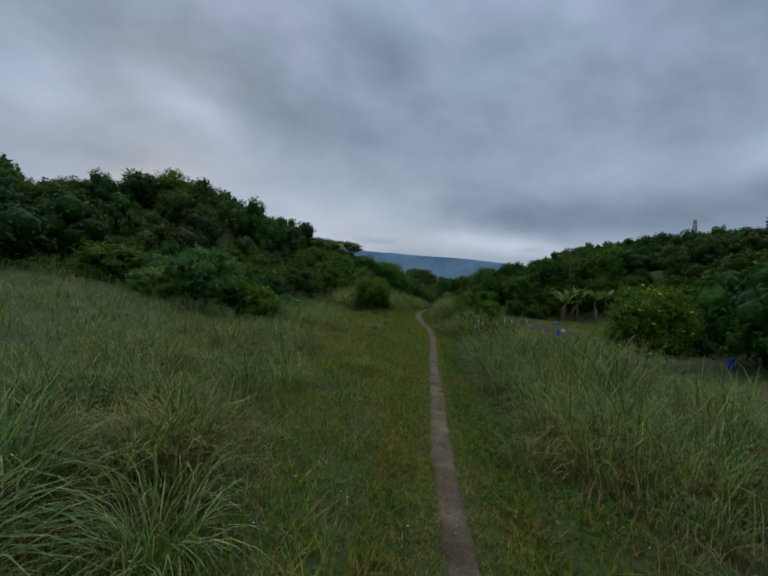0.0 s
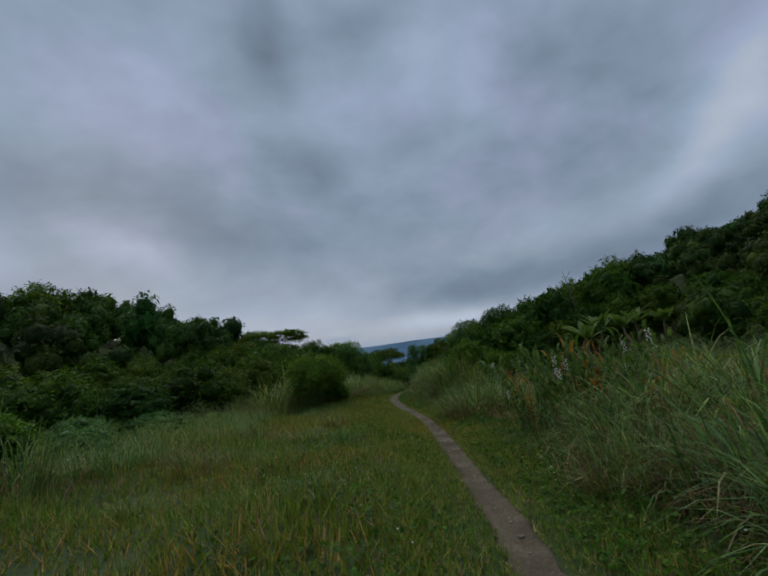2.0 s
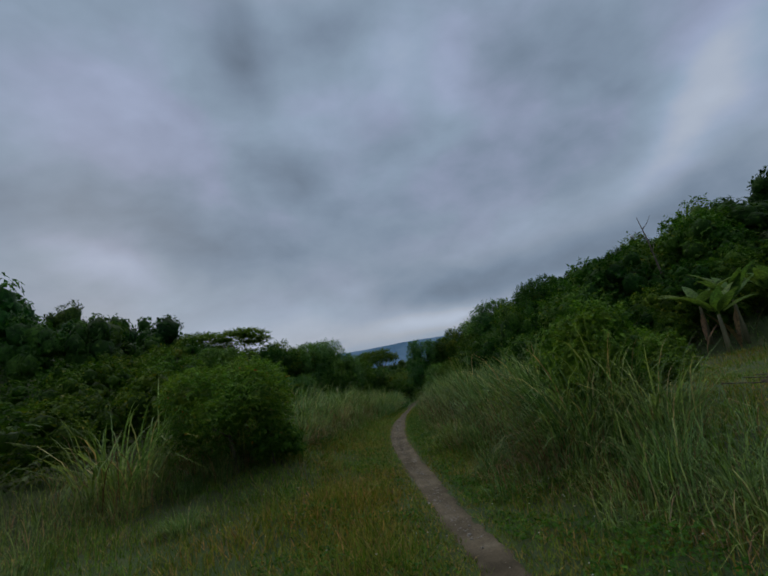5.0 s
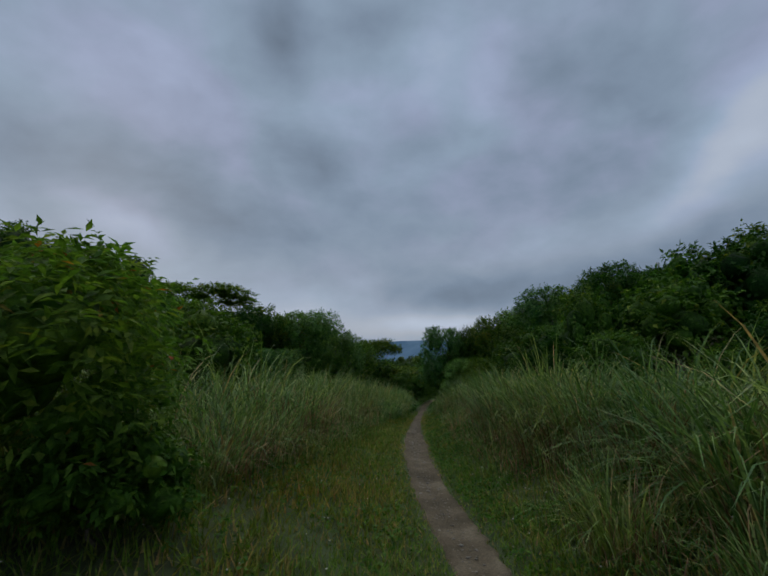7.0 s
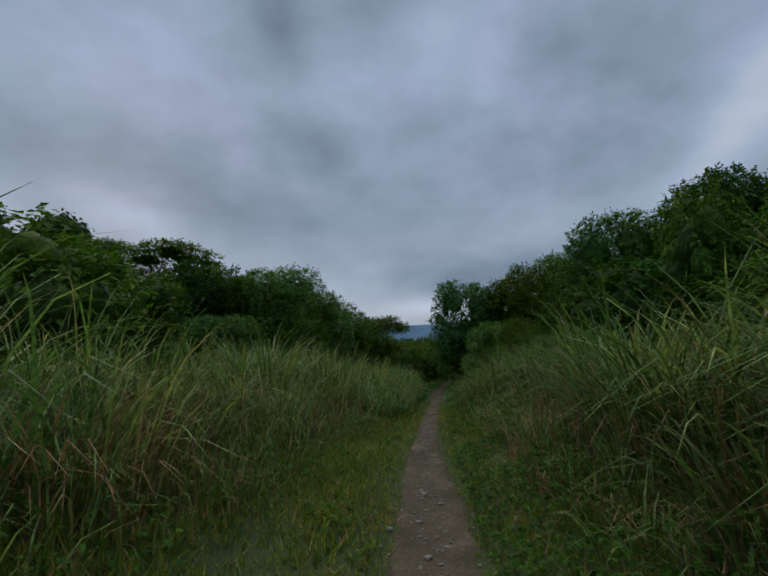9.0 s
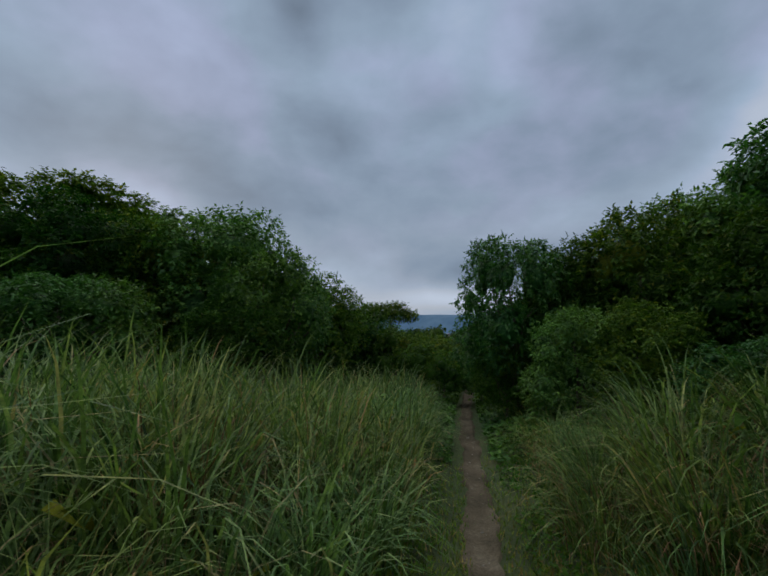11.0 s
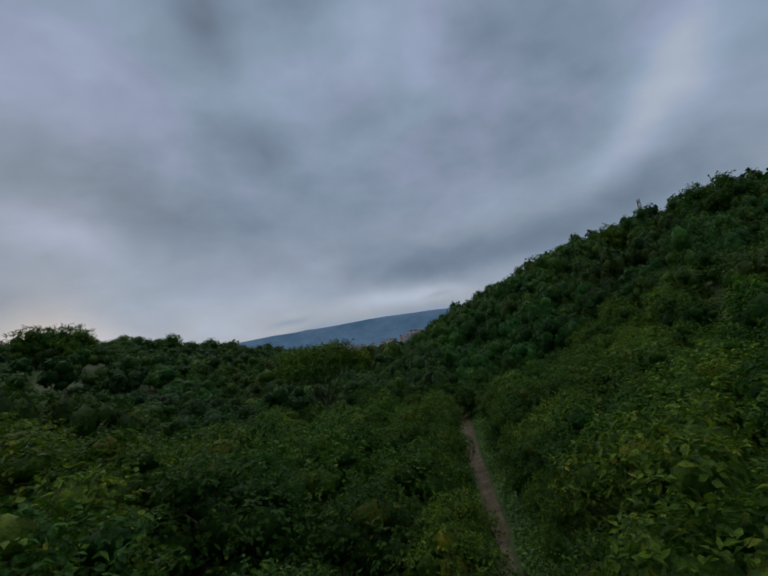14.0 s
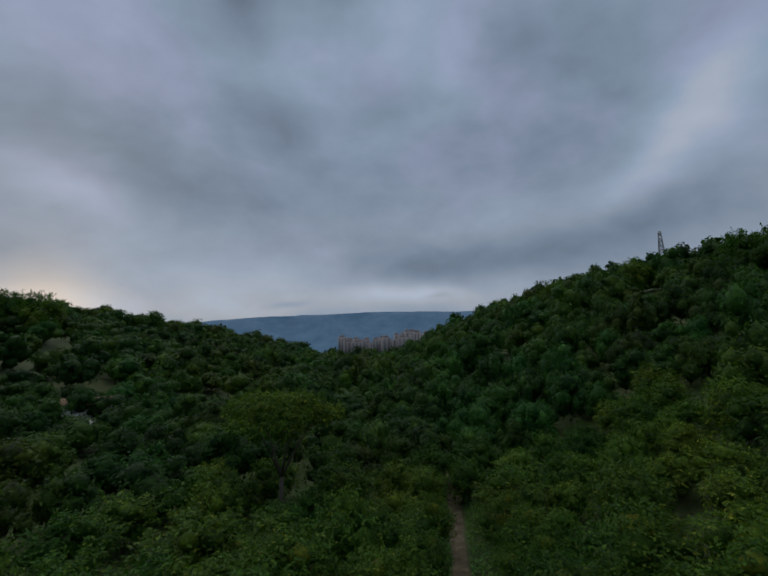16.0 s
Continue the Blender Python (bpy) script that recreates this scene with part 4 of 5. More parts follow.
def build_grass():
    r = np.random.default_rng(31)
    count = 0
    taken = []
    for k in range(5000):
        if count >= 166:
            break
        y = r.uniform(2, 88)
        side = 1 if r.random() < 0.5 else -1
        d = side * r.uniform(1.3, 9.5)
        full = tall_grass_at(d, y)
        if not full:
            continue
        x = float(trail_x(y)) + d
        if any((x - a) ** 2 + (y - b) ** 2 < 0.9 for a, b in taken):
            continue
        taken.append((x, y))
        dry = r.random() < (0.8 if d > 0 and y < 44 else 0.42 if abs(d) < 4.2 or y < 40 else 0.2)
        t = DRY_CLUMPS[count % 2] if dry else CLUMPS[count % 4]
        high = (r.uniform(2.1, 2.7) if d > 0 and 7 < y < 34 else r.uniform(0.95, 1.4) if y < 24 else r.uniform(1.3, 1.9) if y < 44 else r.uniform(2.3, 3.0)) * full
        if d > 0:
            high *= 0.62 if 65 < y < 82 else 0.86
        elif y > 64:
            high *= 0.80
        stand(t, x, y, high, r.uniform(0.85, 1.25), r.uniform(0, 6.28), 0.03)
        count += 1
    # clumps round the start of the way
    for k in range(2000):
        if count >= 226:
            break
        y = r.uniform(2.5, 24)
        side = 1 if r.random() < 0.45 else -1
        inner = np.interp(y, [2, 8, 14, 24], [2.7, 3.4, 4.6, 7.0]) if side < 0 else np.interp(y, [2, 12, 24], [2.3, 2.0, 2.1])
        d = side * (inner + 5.5 * r.random() ** 1.2)
        x = float(trail_x(y)) + d
        if any((x - a) ** 2 + (y - b) ** 2 < 0.75 for a, b in taken):
            continue
        taken.append((x, y))
        t = DRY_CLUMPS[count % 2] if r.random() < 0.5 else CLUMPS[count % 4]
        stand(t, x, y, r.uniform(1.5, 2.1) if d > 3.4 else r.uniform(0.85, 1.3), r.uniform(1.0, 1.35), r.uniform(0, 6.28), 0.03)
        count += 1
    # the wall of clumps along both sides of the gravelly stretch
    for k in range(22):
        y = 52.5 + 0.82 * k
        x = float(trail_x(y)) + 2.8 + 0.9 * r.random() + (1.0 if k % 3 == 0 else 0.0)
        stand(CLUMPS[k % 4] if k % 4 else DRY_CLUMPS[k % 2], x, y, r.uniform(1.5, 1.95), r.uniform(1.1, 1.35), r.uniform(0, 6.28), 0.03)
    for k, (x, y) in enumerate(((1.0, 60.6), (0.3, 62.0), (1.3, 63.6), (1.7, 66.0), (0.1, 59.4), (2.0, 68.2))):
        stand(DRY_CLUMPS[k % 2], x, y, r.uniform(1.3, 1.7), 1.35, r.uniform(0, 6.28), 0.03)
    for k, (x, y, h) in enumerate(((6.6, 86.2, 1.8), (7.4, 87.5, 1.9), (6.9, 88.8, 1.7), (7.9, 89.6, 1.6), (6.2, 87.0, 1.9), (8.1, 86.3, 1.6), (7.1, 85.0, 1.6), (11.6, 77.2, 1.5), (13.4, 78.0, 1.6), (10.4, 76.1, 1.2), (12.2, 75.4, 1.5), (10.0, 74.6, 1.5), (11.2, 74.2, 1.7), (12.4, 74.0, 1.7), (9.6, 75.6, 1.3), (11.0, 76.2, 1.7), (12.9, 76.2, 1.8), (9.4, 73.6, 1.3), (13.6, 75.0, 1.8))):
        stand(CLUMPS[k % 4], x, y, h, 1.25, k * 1.9, 0.03)
    # a taller tangle where the bank begins
    for k, (x, y, h) in enumerate(((7.6, 47.6, 2.0), (8.2, 48.4, 2.3), (8.0, 49.5, 2.3), (8.9, 49.1, 2.4), (7.2, 48.1, 1.5), (7.4, 49.2, 1.6))):
        stand((CLUMPS + DRY_CLUMPS)[k], x, y, h, 1.15, k * 1.7, 0.03)
    # grass tufts along the shaded verge
    for k in range(9):
        y = 73.0 + 0.85 * k
        stand(CLUMPS[k % 4], float(trail_x(y)) + r.uniform(1.2, 2.4), y, r.uniform(0.8, 1.15), 1.3, r.uniform(0, 6.28), 0.03)
    # strong clumps close beside the start of the way
    for k in range(18):
        x, y = -2.5 - 4.6 * r.random(), 3.4 + 6.5 * r.random()
        stand(CLUMPS[k % 4] if k % 3 else DRY_CLUMPS[k % 2], x, y, r.uniform(1.0, 1.4), r.uniform(1.2, 1.5), r.uniform(0, 6.28), 0.03)
    # half-withered clumps along the inner edge of the belts
    for k in range(28):
        y = 8.5 + 0.70 * k
        d = np.interp(y, [8, 16, 34], [2.9, 2.3, 2.2]) + r.uniform(0, 0.7)
        stand(DRY_CLUMPS[k % 2], float(trail_x(y)) + d, y, r.uniform(0.95, 1.5), r.uniform(1.2, 1.5), r.uniform(0, 6.28), 0.03)
    # low tufts strewn over the meadow
    for k in range(14):
        y = r.uniform(8, 52)
        x = float(trail_x(y)) - r.uniform(1.8, 7.5)
        stand(DRY_CLUMPS[k % 2] if k % 3 == 0 else CLUMPS[k % 4], x, y, r.uniform(0.4, 0.85), r.uniform(1.2, 1.7), r.uniform(0, 6.28), 0.03)
    # clumps that stand out beside the ginger and the plot
    for k, (x, y, h) in enumerate(((6.3, 37.2, 1.7), (7.3, 36.9, 1.8), (6.8, 38.2, 1.7), (6.0, 36.4, 1.3), (6.4, 26.3, 1.5), (7.4, 27.4, 1.8), (8.6, 26.6, 1.9), (9.4, 31.4, 1.7), (6.3, 28.3, 1.2), (8.4, 29.0, 1.4), (5.9, 38.9, 1.3))):
        stand((DRY_CLUMPS + CLUMPS)[(0, 3, 1, 0, 1, 4, 5, 2, 0, 1, 1)[k]], x, y, h, 1.35, k * 1.1, 0.03)
    # the rest of the tall grass, in many smaller tufts
    n = 3000
    y = r.uniform(-6, 92, n)
    d = np.where(r.random(n) < 0.5, 1, -1) * (1.2 + 18.5 * r.random(n) ** 1.6)
    full = np.array([tall_grass_at(a, b) for a, b in zip(d, y)])
    k = full > 0
    y, d, full = y[k], d[k], full[k]
    high = np.where(y < 44, np.where((d > 0) & (y > 6) & (y < 34), 2.1, np.where(y < 24, 1.15, 1.45)), np.where(d > 0, 2.05, 2.35)) * np.where((d > 0) & (y > 65) & (y < 82), 0.62, 1.0) * full
    # close stands along the trail: side, stretch, inner edge at both ends, depth, height, tufts for each square metre
    for side, y0, y1, in0, in1, deep, tall, many in ((1, 7, 16, 2.7, 2.0, 4.5, 1.9, 3.2), (1, 16, 28.0, 2.0, 1.7, 4.0, 2.05, 3.2), (1, 43, 72, 1.9, 1.5, 3.6, 2.0, 2.4), (-1, 52, 58, 8.0, 3.2, 4.0, 2.1, 2.0),
                                                     (-1, 58, 73, 3.2, 1.6, 4.0, 2.2, 2.4), (-1, 73, 84.5, 1.3, 1.2, 6.5, 2.9, 5.5), (-1, 30, 52, 8.0, 8.6, 6.0, 1.9, 2.4), (-1, 3, 24, 3.4, 7.6, 8.0, 1.05, 1.4)):
        n = int((y1 - y0) * deep * many)
        t = r.random(n)
        into = deep * r.random(n) ** 1.25
        y, d = np.append(y, y0 + (y1 - y0) * t), np.append(d, side * (in0 + (in1 - in0) * t + into))
        high = np.append(high, tall * (0.62 + 0.38 * np.minimum(1, into / 1.4)))
    per = 21
    high = high * r.uniform(0.75, 1.1, len(y))
    y, d, high = np.repeat(y, per), np.repeat(d, per), np.repeat(high, per)
    a, q = r.uniform(0, 6.28, len(y)), 0.42 * np.sqrt(r.random(len(y)))
    x, y = trail_x(y) + d + np.cos(a) * q, y + np.sin(a) * q
    at = np.stack([x, y, land(x, y) - 0.05], 1)
    v, f = blades(at, high, np.where(y > 71, 0.038, 0.023), r, 1.05, 4, a + r.normal(0, 0.6, len(y)))
    tagged(new("tall_grass", mesh_of("tall_grass", v, f, [BLADE], smooth=True)), "dense belts of tall green silvergrass blades", "grass", kind="stuff")
    # rough grass on the slope beside the meadow
    n = 15000
    y, x = r.uniform(4, 46, n), r.uniform(-40, -10, n)
    behind = r.random(n) < 0.45
    y, x = np.where(behind, r.uniform(36, 68, n), y), np.where(behind, r.uniform(24, 42, n), x)
    at = np.stack([x, y, land(x, y) - 0.05], 1)
    v, f = blades(at, r.uniform(0.6, 1.5, n) * np.where(behind, 0.6, 1.0), 0.05, r, 1.0, 3)
    tagged(new("slope_grass", mesh_of("slope_grass", v, f, [BLADE], smooth=True)), "rough knee-high green grass covering the low slopes", "grass", kind="stuff")
    # withered skirts along the edges
    n = 30000
    y = r.uniform(-4, 80, n)
    side = np.where(r.random(n) < 0.5, 1, -1)
    d = side * (1.2 + 11 * r.random(n) ** 1.6)
    keep = np.array([tall_grass_at(a, b) > 0 for a, b in zip(d, y)])
    y, d = y[keep], d[keep]
    x = trail_x(y) + d
    at = np.stack([x, y, land(x, y) - 0.03], 1)
    v, f = blades(at, np.where(y > 50, 1.35, 1.05), 0.017, r, 1.1, 3)
    tagged(new("withered_grass", mesh_of("withered_grass", v, f, [BLADE_DRY], smooth=True)), "withered tan grass blades under the green belts", "grass", kind="stuff")
    # short turf of the meadow and the verges
    n = 330000
    y = -3 + 98 * r.random(n) ** 1.1
    side = np.where(r.random(n) < 0.66, -1, 1)
    d = side * (0.2 + 9.5 * r.random(n) ** 1.15)
    plot = r.random(n) < 0.16
    y = np.where(plot, r.uniform(34, 62, n), y)
    d = np.where(plot, r.uniform(2.5, 24, n), d)
    # a close fringe on both edges of the path
    fringe = r.random(n) < 0.30
    y = np.where(fringe, r.uniform(0, 80, n), y)
    d = np.where(fringe, np.where(r.random(n) < 0.5, 1, -1) * (trail_half(y) * 0.8 + np.where(y > 44, 2.7, 1.1) * r.random(n) ** 1.3), d)
    half = trail_half(y)
    keep = (np.abs(d) > half * r.uniform(0.72, 1.2, n)) & ((d < 0) | (d < 3.2) | ((y > 34) & (y < 62))) & (y < 74 + 6 * r.random(n))
    y, d = y[keep], d[keep]
    n = len(y)
    x = trail_x(y) + d
    edge = smooth(0.3, 1.8, np.abs(d))
    patch = 0.8 + 0.45 * np.sin(x * 1.1 + np.sin(y * 0.7) * 2) * np.cos(y * 0.9)
    high = (0.10 + 0.33 * edge * patch) * np.where((d < -1.0) & (y < 52), 0.92, 0.75) * r.uniform(0.4, 1.25, n)
    a = r.uniform(0, 6.28, n)
    foot = np.stack([x, y, land(x, y) - 0.03], 1)
    side_w = np.stack([np.cos(a), np.sin(a), np.zeros(n)], 1) * (0.011 + 0.012 * edge[:, None] * r.random((n, 1)))
    lean = np.stack([np.cos(a + 1.57 + r.normal(0, 0.5, n)), np.sin(a + 1.57), np.zeros(n)], 1) * (high * r.normal(0, 0.85, n))[:, None]
    tip = foot + lean + np.array([0, 0, 1.0]) * high[:, None]
    v = np.stack([foot - side_w, foot + side_w, tip], 1).reshape(-1, 3)
    tagged(new("meadow_grass", mesh_of("meadow_grass", v, np.arange(3 * n).reshape(-1, 3), [TURF])), "short green and straw-coloured meadow grass", "grass", kind="stuff")


build_grass()


def build_weeds():
    """Low leafy weeds on the verges, and undergrowth beneath the trees."""
    r = np.random.default_rng(41)
    n = 105000
    y = 2 + 104 * r.random(n)
    side = np.where(r.random(n) < 0.68, 1, -1)
    d = side * np.where(side > 0, 0.5 + 2.6 * r.random(n), 0.6 + 3.2 * r.random(n))
    x = trail_x(y) + d
    lump = 0.5 + 0.5 * np.sin(x * 1.9 + 2 * np.sin(y * 0.8)) * np.cos(y * 1.35 + np.sin(x * 1.1))
    keep = lump > np.where(y > 70, 0.12, np.where(d > 0, 0.3, 0.5))
    x, y, d, lump = x[keep], y[keep], d[keep], lump[keep]
    z = land(x, y) + (0.03 + np.where(y > 60, 0.75, 0.42) * lump * r.random(len(x)) ** 0.7 * smooth(0.5, 1.8, np.abs(d)))
    v, f = leaves(np.stack([x, y, z], 1), np.tile([0, 0, 1.0], (len(x), 1)), 0.08, 0.05, r, 0.1, True)
    tagged(new("leafy_weeds", mesh_of("leafy_weeds", v, f, [LEAF_WEED])), "low bright green leafy weeds on the path verges", "weeds", kind="stuff")
    n = 120000
    y = r.uniform(20, 182, n)
    d = r.uniform(-34, 34, n)
    x = trail_x(y) + d
    keep = np.array([thicket_clear(a, b) for a, b in zip(x, y)])
    rim = (np.abs(d) > np.where(y > 97, 2.1, 1.5)) & (y > 72)
    keep = ~keep | rim | ((y > 146) & (r.random(n) < 0.8))
    x, y = x[keep], y[keep]
    d = x - trail_x(y)
    z = land(x, y) + (0.15 + 1.1 * r.random(len(x)) * (0.6 + 0.4 * np.sin(x * 1.3) * np.cos(y * 1.1))) * smooth(0.9, 3.0, np.abs(d))
    v, f = leaves(np.stack([x, y, z], 1), np.tile([0, 0, 1.0], (len(x), 1)), 0.24, 0.11, r, 0.25, True)
    tagged(new("undergrowth", mesh_of("undergrowth", v, f, [LEAF])), "tangled green undergrowth beneath the valley trees", "undergrowth", kind="stuff")
    n = 44000
    y = r.uniform(79, 142, n)
    d = np.where(r.random(n) < 0.5, 1, -1) * (0.45 + 2.9 * r.random(n))
    k = np.abs(d) > trail_half(y) + 0.12
    y, d = y[k], d[k]
    x = trail_x(y) + d
    lump = 0.5 + 0.5 * np.sin(x * 1.7 + 2 * np.sin(y * 0.9)) * np.cos(y * 1.2 + np.sin(x * 1.3))
    z = land(x, y) + 0.05 + (0.25 + 0.75 * lump) * r.random(len(x)) ** 0.6 * 1.25 * smooth(0.3, 2.2, np.abs(d))
    v, f = leaves(np.stack([x, y, z], 1), np.tile([0, 0, 1.0], (len(x), 1)), 0.19, 0.11, r, 0.25, True)
    tagged(new("verge_bushes", mesh_of("verge_bushes", v, f, [LEAF_DARK])), "knee-high green bushes crowding the shaded footpath", "undergrowth", kind="stuff")
    # tiny white flowers in the turf
    n = 420
    y = r.uniform(3, 60, n)
    d = np.where(r.random(n) < 0.6, r.uniform(-6, -0.6, n), r.uniform(0.6, 3.0, n))
    x = trail_x(y) + d
    at = np.stack([x, y, land(x, y) + r.uniform(0.16, 0.42, n)], 1)
    iv, jf = ICO1
    v = iv[None] * np.array([0.014, 0.014, 0.006]) + at[:, None]
    f = (np.arange(n)[:, None, None] * len(iv) + jf[None]).reshape(-1, 3)
    tagged(new("white_wildflowers", mesh_of("white_wildflowers", v.reshape(-1, 3), f, [PETAL])), "tiny white wildflowers scattered through the short turf", "flowers", kind="stuff")


build_weeds()


# ---------------- single plants and things ----------------
LEFT_BUSH = tree_template("shrub", 71, 2.2, 4.3, 12, 11000, 0.165, 0.056, LEAF_BUSH, "leafy green shrub with a few red leaves beside the trail", "shrub", twigs=70, core=0.46, thick=0.07, spray=2.2)
stand(LEFT_BUSH, -1.3, 54.6, 3.9, 1.22)
VINE = tree_template("vine_shrub", 72, 1.7, 3.4, 22, 3600, 0.17, 0.10, LEAF_WEED, "tall thicket overgrown with bright green vines", "shrub", twigs=60, core=0.76, thick=0.06)
stand(VINE, 9.3, 49.6, 3.3, 0.85)
stand(VINE, 12.2, 51.6, 2.5, 1.1, 1.9)
MEADOW_BUSH = tree_template("bush", 73, 2.7, 4.2, 30, 5200, 0.19, 0.10, LEAF_DARK, "dense dark green bush at the meadow edge", "bush", twigs=60, core=0.76, thick=0.08)
stand(MEADOW_BUSH, -11.4, 29.0, 4.2, 0.9)
LIGHT_BUSH = tree_template("bush", 74, 1.7, 2.4, 20, 2600, 0.18, 0.10, LEAF_WEED, "low bright green bush in front of a darker one", "bush", twigs=40, core=0.76, thick=0.05)
stand(LIGHT_BUSH, -8.6, 30.6, 2.6, 1.0)
stand(LIGHT_BUSH, 0.1, 54.6, 1.5, 0.9, 2.0, label="low green bush under a taller shrub")


for k, (x, y, h, w) in enumerate(((-16.2, 44.4, 3.4, 1.2), (-18.6, 37.0, 3.2, 1.1), (-16.0, 31.6, 2.6, 1.1), (-8.6, 36.4, 1.7, 1.2), (-10.4, 39.6, 2.0, 1.2), (-7.6, 41.8, 1.5, 1.3), (-11.8, 35.2, 2.2, 1.1), (-9.6, 45.0, 1.9, 1.2), (-12.6, 47.6, 2.4, 1.2), (-7.4, 48.8, 1.5, 1.2))):
    stand(MEADOW_BUSH, x, y, h, w, k * 1.3, 0.4, label="leafy green bush among the grass at the meadow edge")


def yellow_tree():
    t = tree_template("flowering_tree", 75, 2.3, 5.2, 24, 4200, 0.20, 0.10, LEAF_BUSH, "small green tree dotted with yellow blossoms", "tree", twigs=70, core=0.6, thick=0.08)
    r = np.random.default_rng(76)
    d = unit(r.normal(0, 1, (46, 3)) + np.array([0, 0, 0.5]))
    at = d * np.array([2.2, 2.2, 2.5]) * r.uniform(0.85, 1.05, (46, 1)) + np.array([0, 0, 2.7])
    iv, jf = ICO1
    for k, p in enumerate(at):
        if k == 0:
            first = mesh_of("blossom", iv * np.array([0.09, 0.09, 0.06]) * (1 + r.normal(0, 0.2, (len(iv), 1))), jf, [YELLOW])
        b = part("blossom", first, t, "bright yellow blossom" if k == 0 else "")
        b.location = p
    stand(t, 16.8, 28.4, 5.4, 1.05, 0.0, 0.3)


yellow_tree()


def banana_plant(seed, high):
    """Pseudostem with long split leaves, some hanging brown."""
    r = np.random.default_rng(seed)
    ob = new("banana_plant")
    tagged(ob, "tall banana plant with long ragged green leaves", "banana plant", "banana plants behind the plot")
    stem = high * 0.44
    v, f = tube([(0, 0, -0.3), (0.02, 0, stem * 0.4), (0.05, 0.03, stem * 0.8), (0.06, 0.05, stem)], [0.16, 0.14, 0.11, 0.07], 9)
    part("stem", mesh_of("stem", v, f, [STEM], smooth=True), ob)
    for k in range(10):
        a = k * 2.4 + r.uniform(-0.3, 0.3)
        up0 = r.uniform(0.9, 3.4) if k < 8 else -0.7
        length = high * r.uniform(0.44, 0.58)
        out = np.array([math.cos(a), math.sin(a), 0])
        side = np.array([-math.sin(a), math.cos(a), 0])
        n = 11
        pts, vs = [], []
        pos = np.array([0.06, 0.05, stem * (0.98 if k < 8 else 0.85)])
        ang = math.atan(up0)
        for i in range(n):
            pts.append(pos.copy())
            ang -= 0.05 + 0.11 * i / n
            pos = pos + (out * math.cos(ang) + np.array([0, 0, 1]) * math.sin(ang)) * length / n
        fs = []
        for i, p in enumerate(pts):
            t = i / (n - 1)
            w = 0.0 if i < 2 else (0.34 if k < 8 else 0.10) * math.sin(math.pi * min(1, (t - 0.1) / 0.9) ** 0.7) * (1 + r.uniform(-0.12, 0.12)) + 0.02
            dip = np.array([0, 0, 0.35 * w])
            vs += [p, p + side * (w + 0.015) - dip * 1.0, p - side * (w + 0.015) - dip * 1.0]
        for i in range(n - 1):
            b, c = i * 3, i * 3 + 3
            fs += [(b, b + 1, c + 1), (b, c + 1, c), (b, c, c + 2), (b, c + 2, b + 2)]
        part("leaf", mesh_of("banana_leaf", np.array(vs), np.array(fs), [BANANA if k < 8 else BLADE_DRY], smooth=True), ob, "" if k < 8 else "hanging withered brown leaf")
    return ob


for k, (x, y, h) in enumerate(((25.2, 62.5, 5.6), (27.4, 63.4, 6.4), (29.6, 62.8, 5.8), (31.6, 63.8, 5.0), (26.4, 65.0, 5.8), (33.6, 62.4, 4.6))):
    bp = banana_plant(500 + k, h)
    bp.matrix_basis = pose(x, y, float(land(x, y)) - 0.05, 0, 0, k * 50)


def ginger_plant(seed):
    """Clump of leaning leafy stems with hanging white flower spikes."""
    r = np.random.default_rng(seed)
    ob = new("ginger_plant")
    tagged(ob, "shell ginger clump with long leaves and white flower spikes", "ginger plant", "ginger plants beside the trail")
    for k in range(16):
        a = k * 2.4
        lean = r.uniform(0.15, 0.55)
        high = r.uniform(1.3, 2.0)
        foot = np.array([math.cos(a) * 0.3, math.sin(a) * 0.3, -0.05])
        out = np.array([math.cos(a), math.sin(a), 0])
        pts = [foot + out * high * lean * t * t + np.array([0, 0, high * t * (1 - 0.12 * t)]) for t in np.linspace(0, 1, 6)]
        pieces = [tube(pts, np.linspace(0.014, 0.006, 6), 5)]
        for i in range(9):
            t = 0.25 + 0.75 * i / 8
            p = foot + out * high * lean * t * t + np.array([0, 0, high * t * (1 - 0.12 * t)])
            b = a + (1.3 if i % 2 else -1.3) + r.uniform(-0.4, 0.4)
            at = np.array([p])
            v, f = blades(at, np.array([0.6]), np.array([0.075]), r, 1.0, 5, np.array([b]))
            v[:, 2] = p[2] + (v[:, 2] - p[2]) * 0.75
            pieces.append((v, f))
        v, f = joined(pieces)
        stalk = part("stalk", mesh_of("stalk", v, f, [YELLOWING if k in (5, 12) else BANANA], smooth=True), ob, "yellowing stalk" if k in (5, 12) else "")
        if k in (2, 9):
            tip = pts[-1]
            iv, jf = ICO1
            buds = []
            for i in range(11):
                q = tip + np.array([0.03 * math.cos(i * 2.4), 0.03 * math.sin(i * 2.4), 0.06 - 0.019 * i])
                buds.append((iv * 0.016 * r.uniform(0.8, 1.2) * np.array([1, 1, 1.3]) + q, jf))
            fv, ff = joined(buds)
            part("flower_spike", mesh_of("flower_spike", fv, ff, [PETAL], smooth=True), stalk, "hanging white flower spike")
    return ob


